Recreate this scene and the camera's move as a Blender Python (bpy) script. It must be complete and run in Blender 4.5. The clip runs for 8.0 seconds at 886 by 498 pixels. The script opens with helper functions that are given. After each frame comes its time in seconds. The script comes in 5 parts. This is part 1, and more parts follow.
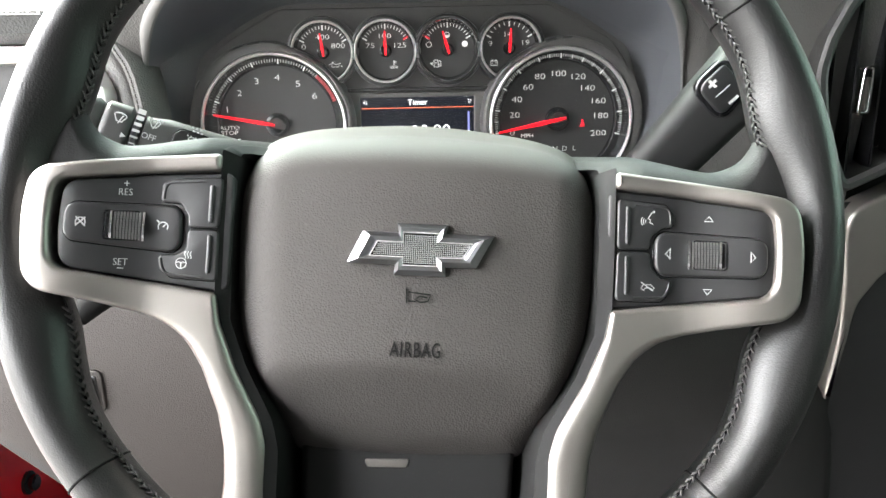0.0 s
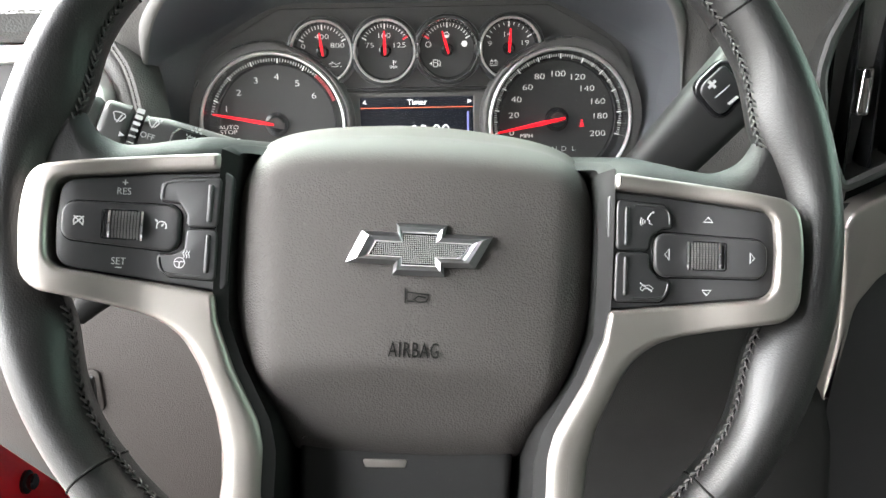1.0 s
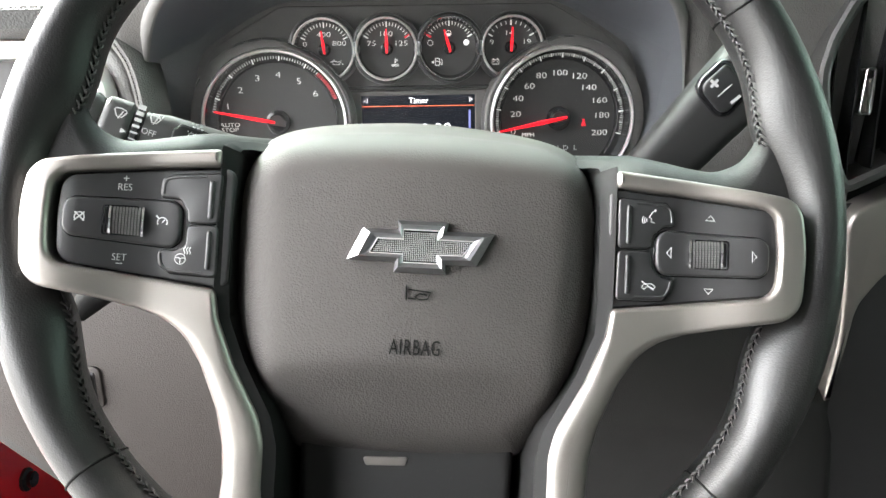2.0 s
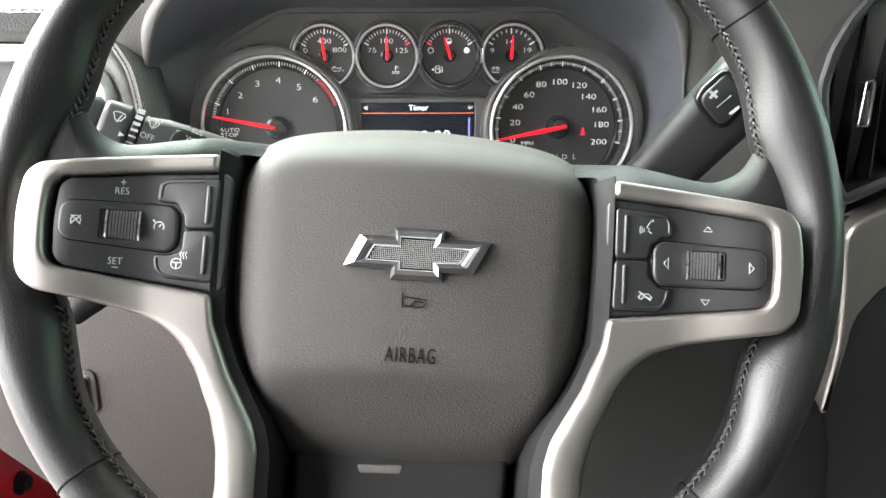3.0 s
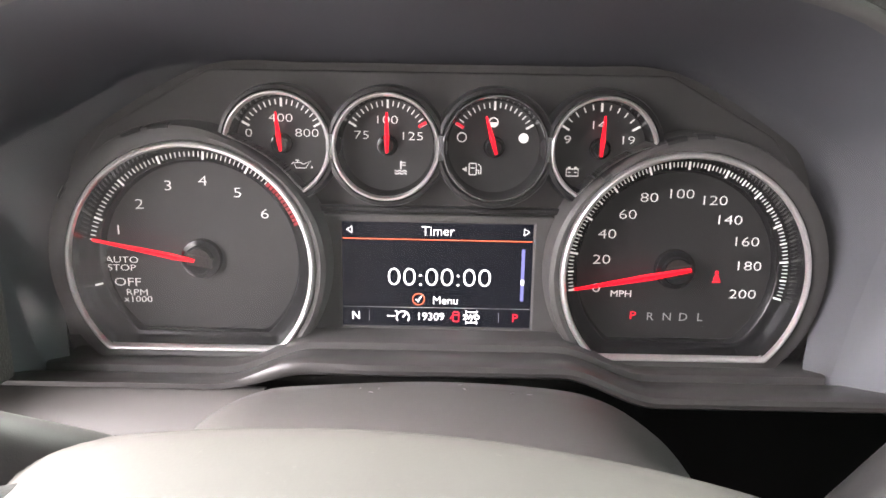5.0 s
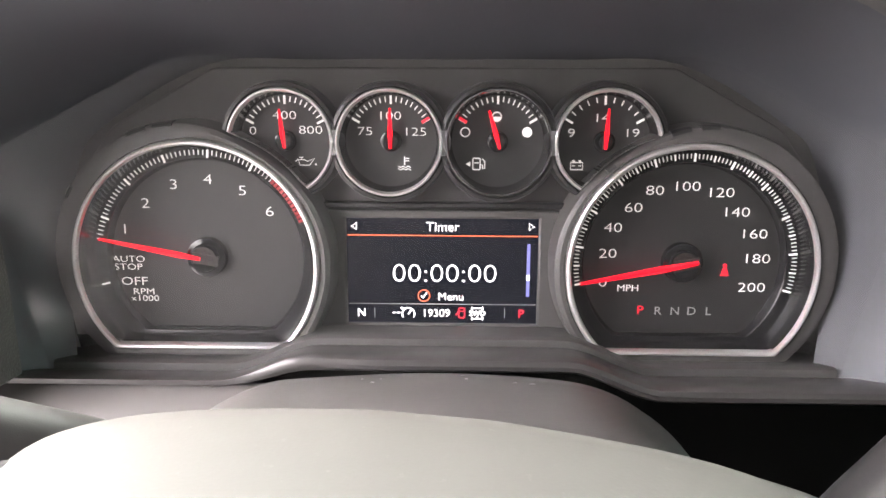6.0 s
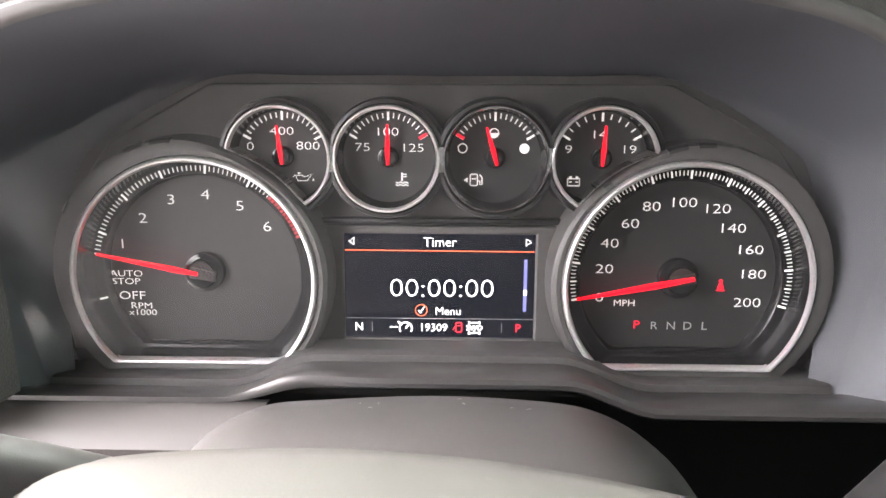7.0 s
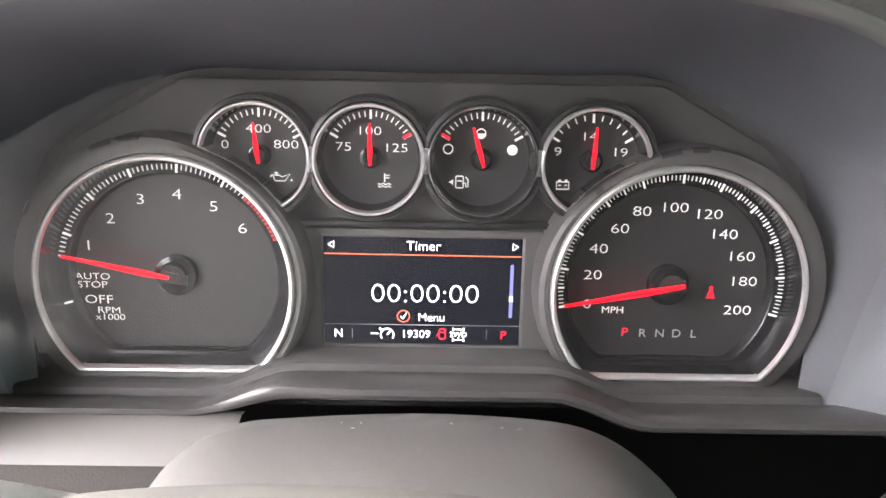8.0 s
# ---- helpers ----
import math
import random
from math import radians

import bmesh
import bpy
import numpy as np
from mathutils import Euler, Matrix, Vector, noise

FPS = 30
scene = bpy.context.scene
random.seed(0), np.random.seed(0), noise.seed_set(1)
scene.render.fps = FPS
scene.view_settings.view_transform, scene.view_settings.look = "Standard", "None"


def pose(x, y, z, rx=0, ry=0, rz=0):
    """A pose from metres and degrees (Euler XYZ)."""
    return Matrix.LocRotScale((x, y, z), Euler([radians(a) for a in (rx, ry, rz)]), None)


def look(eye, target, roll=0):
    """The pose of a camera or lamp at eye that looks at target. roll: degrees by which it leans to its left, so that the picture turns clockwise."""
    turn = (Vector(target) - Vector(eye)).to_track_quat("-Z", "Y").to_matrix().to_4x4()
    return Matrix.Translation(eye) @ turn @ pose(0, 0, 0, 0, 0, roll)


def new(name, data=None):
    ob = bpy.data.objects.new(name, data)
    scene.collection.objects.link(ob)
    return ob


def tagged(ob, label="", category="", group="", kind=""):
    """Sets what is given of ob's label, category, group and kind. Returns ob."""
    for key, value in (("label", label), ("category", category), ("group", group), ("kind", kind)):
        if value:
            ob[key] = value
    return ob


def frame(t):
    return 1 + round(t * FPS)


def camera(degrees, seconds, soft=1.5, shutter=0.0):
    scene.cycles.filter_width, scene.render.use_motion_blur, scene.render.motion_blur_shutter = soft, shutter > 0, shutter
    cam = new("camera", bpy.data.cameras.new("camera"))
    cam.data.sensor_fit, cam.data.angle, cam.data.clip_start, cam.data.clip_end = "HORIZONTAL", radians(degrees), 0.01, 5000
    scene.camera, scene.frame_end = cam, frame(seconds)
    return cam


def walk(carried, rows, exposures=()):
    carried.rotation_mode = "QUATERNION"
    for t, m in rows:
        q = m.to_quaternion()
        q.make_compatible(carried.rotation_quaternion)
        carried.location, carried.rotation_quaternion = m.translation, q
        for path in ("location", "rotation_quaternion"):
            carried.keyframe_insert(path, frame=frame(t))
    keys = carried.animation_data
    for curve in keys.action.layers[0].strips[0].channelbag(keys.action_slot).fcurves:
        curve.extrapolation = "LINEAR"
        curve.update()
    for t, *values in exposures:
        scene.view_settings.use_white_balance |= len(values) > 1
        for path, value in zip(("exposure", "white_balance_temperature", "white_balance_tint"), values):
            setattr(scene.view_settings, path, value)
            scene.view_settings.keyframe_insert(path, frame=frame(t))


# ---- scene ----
cam = camera(62.0, 8.0)
PATH = [
    (0, (0.0021, -0.6210, 0.8605), (0.0148, -0.1380, 0.7319), -1.34),
    (0.5, (0.0029, -0.6211, 0.8611), (0.0156, -0.1381, 0.7322), -1.31),
    (1, (0.0023, -0.6206, 0.8604), (0.0155, -0.1376, 0.7318), -1.19),
    (1.5, (0.0012, -0.6207, 0.8595), (0.0141, -0.1378, 0.7306), -1.16),
    (2.8, (0.0034, -0.6190, 0.8589), (0.0169, -0.1351, 0.7337), -0.36),
    (3, (0.0030, -0.6195, 0.8591), (0.0164, -0.1352, 0.7353), -0.25),
    (3.2, (0.0032, -0.6154, 0.8597), (0.0164, -0.1306, 0.7378), -0.08),
    (3.3, (0.0006, -0.6025, 0.8609), (0.0147, -0.1174, 0.7409), 0.17),
    (3.4, (-0.0008, -0.5779, 0.8651), (0.0126, -0.0923, 0.7471), 0.35),
    (3.5, (-0.0013, -0.5426, 0.8722), (0.0129, -0.0563, 0.7571), 0.68),
    (3.6, (-0.0022, -0.5029, 0.8807), (0.0121, -0.0156, 0.7697), 0.99),
    (3.7, (-0.0040, -0.4644, 0.8910), (0.0093, 0.0234, 0.7820), 1.24),
    (3.8, (-0.0006, -0.4317, 0.8931), (0.0085, 0.0570, 0.7879), 1.31),
    (3.9, (-0.0009, -0.4067, 0.8922), (0.0092, 0.0827, 0.7901), 1.46),
    (4, (0.0065, -0.3867, 0.8920), (0.0084, 0.1026, 0.7892), 1.35),
    (4.2, (0.0040, -0.3651, 0.8949), (0.0061, 0.1227, 0.7853), 1.44),
    (4.5, (0.0066, -0.3580, 0.8896), (0.0026, 0.1317, 0.7887), 1.13),
    (4.7, (0.0046, -0.3527, 0.8925), (0.0014, 0.1349, 0.7820), 1.07),
    (5.8, (0.0071, -0.3533, 0.8890), (-0.0008, 0.1349, 0.7814), 0.25),
    (6, (0.0095, -0.3533, 0.8850), (-0.0031, 0.1358, 0.7817), 0.12),
    (6.5, (0.0087, -0.3566, 0.8895), (-0.0009, 0.1327, 0.7872), 0.12),
    (7, (0.0092, -0.3518, 0.8966), (-0.0012, 0.1360, 0.7876), 0.23),
    (7.5, (0.0080, -0.3416, 0.8919), (0.0068, 0.1467, 0.7842), 0.54),
    (8, (0.0047, -0.3370, 0.9012), (0.0114, 0.1491, 0.7843), 1.12),
]
EXPOSURES = [(0, 5.68, 6600, 9), (3.2, 5.68, 6600, 9), (3.7, 5.75, 6600, 11), (4.05, 5.1, 6650, 16), (4.4, 5.61, 6800, 20), (6.0, 5.69, 6900, 20), (8.0, 5.84, 6750, 17)]
walk(cam, [(t, look(eye, target, roll)) for t, eye, target, roll in PATH], EXPOSURES)

# ---------------------------------------------------------------- light
world = bpy.data.worlds.new("overcast_sky")
scene.world = world
world.use_nodes = True
wn = world.node_tree.nodes
sky = wn.new("ShaderNodeTexSky")
sky.sky_type = "NISHITA"
sky.sun_disc = False
sky.sun_elevation, sky.sun_rotation = radians(50), radians(-59)
sky.air_density, sky.dust_density = 1.0, 4.0
wash = wn.new("ShaderNodeHueSaturation")
wash.inputs["Saturation"].default_value = 0.15
world.node_tree.links.new(sky.outputs[0], wash.inputs["Color"])
world.node_tree.links.new(wash.outputs[0], wn["Background"].inputs["Color"])
wn["Background"].inputs["Strength"].default_value = 0.15

sun_data = bpy.data.lights.new("sun", "SUN")
sun_data.energy, sun_data.angle, sun_data.color = 0.24, radians(30), (1.0, 0.95, 0.89)
sun = new("sun", sun_data)
sun.matrix_world = look((-3.0, 1.8, 5.0), (0, 0, 0.8))


# ---------------------------------------------------------------- materials
def material(name, color, rough=0.5, metal=0.0, grain=0.0, grain_size=0.001, kind="noise", mottle=0.12,
             spec=0.5, emit=None, power=0.0, dust=0.0, coat=0.0, rough_vary=0.08, creases=0.0, smooth_from=None):
    m = bpy.data.materials.new(name)
    m.use_nodes = True
    nt = m.node_tree
    n, l = nt.nodes, nt.links
    b = n["Principled BSDF"]
    b.inputs["Metallic"].default_value = metal
    b.inputs["Specular IOR Level"].default_value = spec
    b.inputs["Coat Weight"].default_value = coat
    b.inputs["Coat Roughness"].default_value = 0.15
    co = n.new("ShaderNodeTexCoord")
    big = n.new("ShaderNodeTexNoise")
    big.inputs["Scale"].default_value, big.inputs["Detail"].default_value = 38.0, 4.0
    l.new(co.outputs["Object"], big.inputs["Vector"])
    mix = n.new("ShaderNodeMix")
    mix.data_type = "RGBA"
    mix.inputs[6].default_value = (*[c * (1 - mottle) for c in color], 1)
    mix.inputs[7].default_value = (*[min(1, c * (1 + mottle)) for c in color], 1)
    l.new(big.outputs[0], mix.inputs[0])
    last = mix.outputs[2]
    if dust:
        fine = n.new("ShaderNodeTexNoise")
        fine.inputs["Scale"].default_value, fine.inputs["Detail"].default_value = 420.0, 6.0
        l.new(co.outputs["Object"], fine.inputs["Vector"])
        ramp = n.new("ShaderNodeMapRange")
        ramp.inputs[1].default_value, ramp.inputs[2].default_value = 0.66, 0.8
        ramp.inputs[4].default_value = dust
        l.new(fine.outputs[0], ramp.inputs[0])
        dmix = n.new("ShaderNodeMix")
        dmix.data_type = "RGBA"
        dmix.inputs[7].default_value = (0.42, 0.39, 0.35, 1)
        l.new(ramp.outputs[0], dmix.inputs[0])
        l.new(last, dmix.inputs[6])
        last = dmix.outputs[2]
    l.new(last, b.inputs["Base Color"])
    rr = n.new("ShaderNodeMapRange")
    rr.inputs[3].default_value, rr.inputs[4].default_value = max(0.02, rough - rough_vary), min(1, rough + rough_vary)
    l.new(big.outputs[0], rr.inputs[0])
    l.new(rr.outputs[0], b.inputs["Roughness"])
    if grain:
        if kind == "leather":
            tex = n.new("ShaderNodeTexVoronoi")
            tex.feature = "F1"
            tex.inputs["Scale"].default_value = 1 / grain_size
            warp = n.new("ShaderNodeTexNoise")
            warp.inputs["Scale"].default_value, warp.inputs["Detail"].default_value = 0.55 / grain_size, 2.0
            l.new(co.outputs["Object"], warp.inputs["Vector"])
            vm = n.new("ShaderNodeVectorMath")
            vm.operation = "MULTIPLY_ADD"
            vm.inputs[1].default_value = (grain_size * 0.6,) * 3
            l.new(warp.outputs[1], vm.inputs[0])
            l.new(co.outputs["Object"], vm.inputs[2])
            l.new(vm.outputs[0], tex.inputs["Vector"])
            height = n.new("ShaderNodeMapRange")
            height.interpolation_type = "SMOOTHSTEP"
            height.inputs[1].default_value, height.inputs[2].default_value = 0.08, 0.8
            height.inputs[3].default_value, height.inputs[4].default_value = 1.0, 0.0
            l.new(tex.outputs["Distance"], height.inputs[0])
            crease = n.new("ShaderNodeTexNoise")
            crease.inputs["Scale"].default_value, crease.inputs["Detail"].default_value = 0.16 / grain_size, 4.0
            crease.inputs["Distortion"].default_value = 1.5
            l.new(co.outputs["Object"], crease.inputs["Vector"])
            both = n.new("ShaderNodeMath")
            both.operation = "MULTIPLY_ADD"
            both.inputs[1].default_value = creases
            l.new(crease.outputs[0], both.inputs[0])
            l.new(height.outputs[0], both.inputs[2])
            out = both.outputs[0]
        else:
            tex = n.new("ShaderNodeTexNoise")
            tex.inputs["Scale"].default_value, tex.inputs["Detail"].default_value = 1 / grain_size, 3.0
            l.new(co.outputs["Object"], tex.inputs["Vector"])
            out = tex.outputs[0]
        bump = n.new("ShaderNodeBump")
        bump.inputs["Strength"].default_value = 1.0
        bump.inputs["Distance"].default_value = grain
        l.new(out, bump.inputs["Height"])
        if smooth_from:
            # the moulded grain runs out towards the upper roll
            part_y = n.new("ShaderNodeSeparateXYZ")
            l.new(co.outputs["Object"], part_y.inputs[0])
            fade = n.new("ShaderNodeMapRange")
            fade.inputs[1].default_value, fade.inputs[2].default_value = smooth_from
            fade.inputs[3].default_value, fade.inputs[4].default_value = 1.0, 0.05
            l.new(part_y.outputs["Y"], fade.inputs[0])
            l.new(fade.outputs[0], bump.inputs["Strength"])
        l.new(bump.outputs[0], b.inputs["Normal"])
    if emit:
        b.inputs["Emission Color"].default_value = (*emit, 1)
        b.inputs["Emission Strength"].default_value = power
    return m


LEATHER = material("black_leather", (0.0085, 0.0083, 0.0083), 0.42, grain=0.000055, grain_size=0.0009, kind="leather", mottle=0.2, spec=0.42, creases=0.9, dust=0.05, rough_vary=0.07)
SPOKE = material("smooth_spoke_leather", (0.012, 0.012, 0.0121), 0.60, spec=0.17, grain=0.00005, grain_size=0.0009, kind="leather", mottle=0.15, rough_vary=0.06)
GRAINED = material("grained_airbag_plastic", (0.0500, 0.0462, 0.0438), 0.62, grain=0.00015, grain_size=0.00098, kind="leather", mottle=0.06, spec=0.18, creases=0.25, dust=0.04, smooth_from=(0.030, 0.052))
SILVER = material("satin_silver_paint", (0.245, 0.227, 0.211), 0.39, metal=0.82, grain=0.00001, grain_size=0.0006, mottle=0.03, rough_vary=0.05)
CHROME = material("chrome", (0.82, 0.82, 0.83), 0.12, metal=1.0, mottle=0.02, rough_vary=0.04)
DARK_CHROME = material("dark_chrome", (0.42, 0.42, 0.43), 0.16, metal=1.0, mottle=0.05, rough_vary=0.05)
SATIN = material("satin_black_plastic", (0.017, 0.017, 0.018), 0.36, grain=0.00002, grain_size=0.0004, dust=0.03)
PODS = material("switch_black_plastic", (0.014, 0.014, 0.0145), 0.42, grain=0.00002, grain_size=0.0003, dust=0.02)
HUB_BLACK = material("hub_black_plastic", (0.014, 0.014, 0.014), 0.6, spec=0.10, grain=0.00002, grain_size=0.0004, dust=0.03)
GLOSS = material("gloss_black_plastic", (0.008, 0.008, 0.009), 0.12, mottle=0.1, rough_vary=0.06)
SHROUD = material("column_shroud_plastic", (0.072, 0.070, 0.067), 0.44, grain=0.00008, grain_size=0.0006, dust=0.12, mottle=0.2)
CAVITY = material("matt_hood_plastic", (0.080, 0.084, 0.094), 0.60, grain=0.00004, grain_size=0.0006)
PANEL = material("grey_dash_plastic", (0.0245, 0.0200, 0.0180), 0.60, spec=0.32, grain=0.00016, grain_size=0.0011, kind="leather", mottle=0.08)
PANEL_DARK = material("dark_dash_plastic", (0.019, 0.0185, 0.018), 0.55, grain=0.00012, grain_size=0.0010, kind="leather", mottle=0.1)
PAD = material("dash_leatherette", (0.028, 0.029, 0.028), 0.50, grain=0.00022, grain_size=0.0016, kind="leather", mottle=0.1)
SHELF = material("satin_shelf_plastic", (0.048, 0.0455, 0.0445), 0.33, grain=0.00002, grain_size=0.0006, mottle=0.06, rough_vary=0.03)
PLATE = material("cluster_plate_plastic", (0.072, 0.069, 0.067), 0.52, grain=0.00003, grain_size=0.0005, dust=0.03)
LEVER = material("matt_lever_plastic", (0.014, 0.014, 0.014), 0.56, grain=0.00004, grain_size=0.0004, dust=0.03, spec=0.2)
STALK = material("stalk_grey_plastic", (0.036, 0.036, 0.035), 0.48, grain=0.00003, grain_size=0.0004, dust=0.02)
LIT_LEDGE = material("smooth_ledge_painted_lit", (0.094, 0.087, 0.083), 0.5, grain=0.00002, grain_size=0.0005, mottle=0.05)
# near-black for painted shade behind the dash, also a lever and seams
SHADE_BLACK = material("near_black_shade_and_parts", (0.004, 0.004, 0.004), 0.8, mottle=0.2, spec=0.08)
DIAL = material("dial_face_print", (0.023, 0.0224, 0.0219), 0.50, grain=0.00001, grain_size=0.0004, mottle=0.05)
BAND = material("scale_band_gloss", (0.010, 0.010, 0.011), 0.22, mottle=0.1)
LIT_WHITE = material("backlit_white_print", (0.75, 0.75, 0.74), 0.5, emit=(1.0, 0.97, 0.92), power=0.013, mottle=0.03)
TICK = material("dim_backlit_print", (0.60, 0.60, 0.59), 0.5, emit=(1.0, 0.97, 0.92), power=0.008, mottle=0.03)
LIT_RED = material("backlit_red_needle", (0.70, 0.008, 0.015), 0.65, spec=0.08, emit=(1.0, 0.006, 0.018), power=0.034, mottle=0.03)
RED_ZONE = material("dim_red_print", (0.26, 0.010, 0.016), 0.5, emit=(1.0, 0.02, 0.04), power=0.0035, mottle=0.03)
RED_PRINT = material("backlit_red_print", (0.6, 0.02, 0.03), 0.5, emit=(1.0, 0.012, 0.04), power=0.022, mottle=0.03)
GREY_PRINT = material("grey_white_print", (0.41, 0.41, 0.405), 0.5, mottle=0.03)
THREAD = material("grey_black_thread", (0.034, 0.033, 0.032), 0.75, grain=0.0001, grain_size=0.0004, mottle=0.25)
SCREEN = material("lit_screen_glass", (0.003, 0.0035, 0.005), 0.14, spec=0.25, emit=(0.30, 0.42, 0.9), power=0.0003, mottle=0.02)
SCREEN_WHITE = material("screen_white", (0.02, 0.02, 0.02), 0.3, emit=(0.95, 0.98, 1.0), power=0.085, mottle=0.01)
SCREEN_RED = material("screen_red", (0.02, 0.01, 0.01), 0.3, emit=(1.0, 0.02, 0.06), power=0.028, mottle=0.01)
SCREEN_ORANGE = material("screen_orange_line", (0.02, 0.01, 0.01), 0.3, emit=(0.9, 0.16, 0.07), power=0.05, mottle=0.01)
SCREEN_BLUE = material("screen_blue_bar", (0.01, 0.01, 0.02), 0.3, emit=(0.16, 0.17, 0.42), power=0.05, mottle=0.01)
RING = material("satin_chrome_ring", (0.84, 0.82, 0.81), 0.30, metal=0.75, mottle=0.02, rough_vary=0.04)
BADGE = material("badge_chrome", (0.27, 0.27, 0.28), 0.34, metal=1.0, mottle=0.04, rough_vary=0.06)
KNURL = material("dark_knurled_metal", (0.52, 0.52, 0.51), 0.42, metal=0.8, mottle=0.1)
ROLLER = material("dark_roller_knurl", (0.22, 0.22, 0.215), 0.40, metal=0.8, mottle=0.1)
PRESS_SHADE = material("painted_press_shade", (0.008, 0.0078, 0.0076), 0.75, mottle=0.1, spec=0.08)
FASCIA = material("grained_grey_fascia", (0.075, 0.072, 0.069), 0.52, grain=0.00018, grain_size=0.0013, kind="leather", mottle=0.08)
LIP_EDGE = material("hood_edge_painted_light", (0.105, 0.102, 0.098), 0.44, grain=0.00004, grain_size=0.0006, mottle=0.05)
GROUND = material("unseen_ground_grey", (0.11, 0.108, 0.104), 0.9, grain=0.002, grain_size=0.01, mottle=0.15)
RED_PAINT = material("red_body_paint", (0.68, 0.010, 0.018), 0.22, coat=0.6, mottle=0.05)
SEAT = material("unseen_seat_black", (0.020, 0.020, 0.021), 0.8, grain=0.0004, grain_size=0.002, mottle=0.2)
CARPET = material("black_carpet", (0.014, 0.013, 0.013), 0.95, grain=0.0006, grain_size=0.002, mottle=0.3)
HEADLINER = material("grey_headliner", (0.24, 0.232, 0.222), 0.95, grain=0.0003, grain_size=0.002, mottle=0.06)
TRIM = material("dark_cab_trim", (0.05, 0.048, 0.046), 0.7, grain=0.0002, grain_size=0.002, mottle=0.1)


def clear_lens():
    m = bpy.data.materials.new("clear_plastic_lens")
    m.use_nodes = True
    n, l = m.node_tree.nodes, m.node_tree.links
    n.remove(n["Principled BSDF"])
    gloss = n.new("ShaderNodeBsdfGlossy")
    gloss.inputs["Roughness"].default_value = 0.22
    clear = n.new("ShaderNodeBsdfTransparent")
    clear.inputs["Color"].default_value = (0.97, 0.97, 0.97, 1)
    fres = n.new("ShaderNodeFresnel")
    fres.inputs["IOR"].default_value = 1.25
    # pale diffuse share put into the lens for its veil of reflected light
    veil = n.new("ShaderNodeBsdfDiffuse")
    veil.inputs["Color"].default_value = (0.8, 0.78, 0.76, 1)
    haze = n.new("ShaderNodeTexNoise")
    haze.inputs["Scale"].default_value, haze.inputs["Detail"].default_value = 14.0, 6.0
    share = n.new("ShaderNodeMapRange")
    share.inputs[3].default_value, share.inputs[4].default_value = 0.010, 0.024
    l.new(haze.outputs[0], share.inputs[0])
    hazed = n.new("ShaderNodeMixShader")
    l.new(share.outputs[0], hazed.inputs[0])
    l.new(clear.outputs[0], hazed.inputs[1])
    l.new(veil.outputs[0], hazed.inputs[2])
    mix = n.new("ShaderNodeMixShader")
    l.new(fres.outputs[0], mix.inputs[0])
    l.new(hazed.outputs[0], mix.inputs[1])
    l.new(gloss.outputs[0], mix.inputs[2])
    l.new(mix.outputs[0], n["Material Output"].inputs["Surface"])
    return m


LENS = clear_lens()


def tinted_glass(name, tint):
    m = bpy.data.materials.new(name)
    m.use_nodes = True
    n, l = m.node_tree.nodes, m.node_tree.links
    n.remove(n["Principled BSDF"])
    gloss = n.new("ShaderNodeBsdfGlossy")
    gloss.inputs["Roughness"].default_value = 0.02
    clear = n.new("ShaderNodeBsdfTransparent")
    clear.inputs["Color"].default_value = (*tint, 1)
    fres = n.new("ShaderNodeFresnel")
    fres.inputs["IOR"].default_value = 1.5
    mix = n.new("ShaderNodeMixShader")
    l.new(fres.outputs[0], mix.inputs[0])
    l.new(clear.outputs[0], mix.inputs[1])
    l.new(gloss.outputs[0], mix.inputs[2])
    l.new(mix.outputs[0], n["Material Output"].inputs["Surface"])
    return m


GLASS = tinted_glass("tinted_windscreen_glass", (0.58, 0.71, 0.65))
SIDE_GLASS = tinted_glass("green_tinted_side_glass", (0.47, 0.57, 0.515))
DIM_GLASS = tinted_glass("deep_tinted_glass", (0.16, 0.18, 0.17))


# ---------------------------------------------------------------- mesh helpers
def thing(name, m, label, category, group="", kind=""):
    ob = new(name)
    ob.empty_display_size = 0.02
    ob.matrix_world = m
    return tagged(ob, label, category, group, kind)


def part(name, bm, mat, parent=None, label="", smooth=True, flat_angle=38):
    bmesh.ops.recalc_face_normals(bm, faces=bm.faces)
    if smooth:
        limit = radians(flat_angle)
        for f in bm.faces:
            f.smooth = True
        for e in bm.edges:
            if len(e.link_faces) == 2 and e.calc_face_angle(0) > limit:
                e.smooth = False
    me = bpy.data.meshes.new(name)
    bm.to_mesh(me)
    bm.free()
    me.materials.append(mat)
    ob = new(name, me)
    ob.parent = parent
    if label:
        ob["label"] = label
    return ob


def mm(pts):
    return [tuple(c * 0.001 for c in p) for p in pts]


def mirror(pts):
    return [(-p[0], *p[1:]) for p in reversed(pts)]


def area(pts):
    return sum(a[0] * b[1] - b[0] * a[1] for a, b in zip(pts, pts[1:] + pts[:1])) / 2


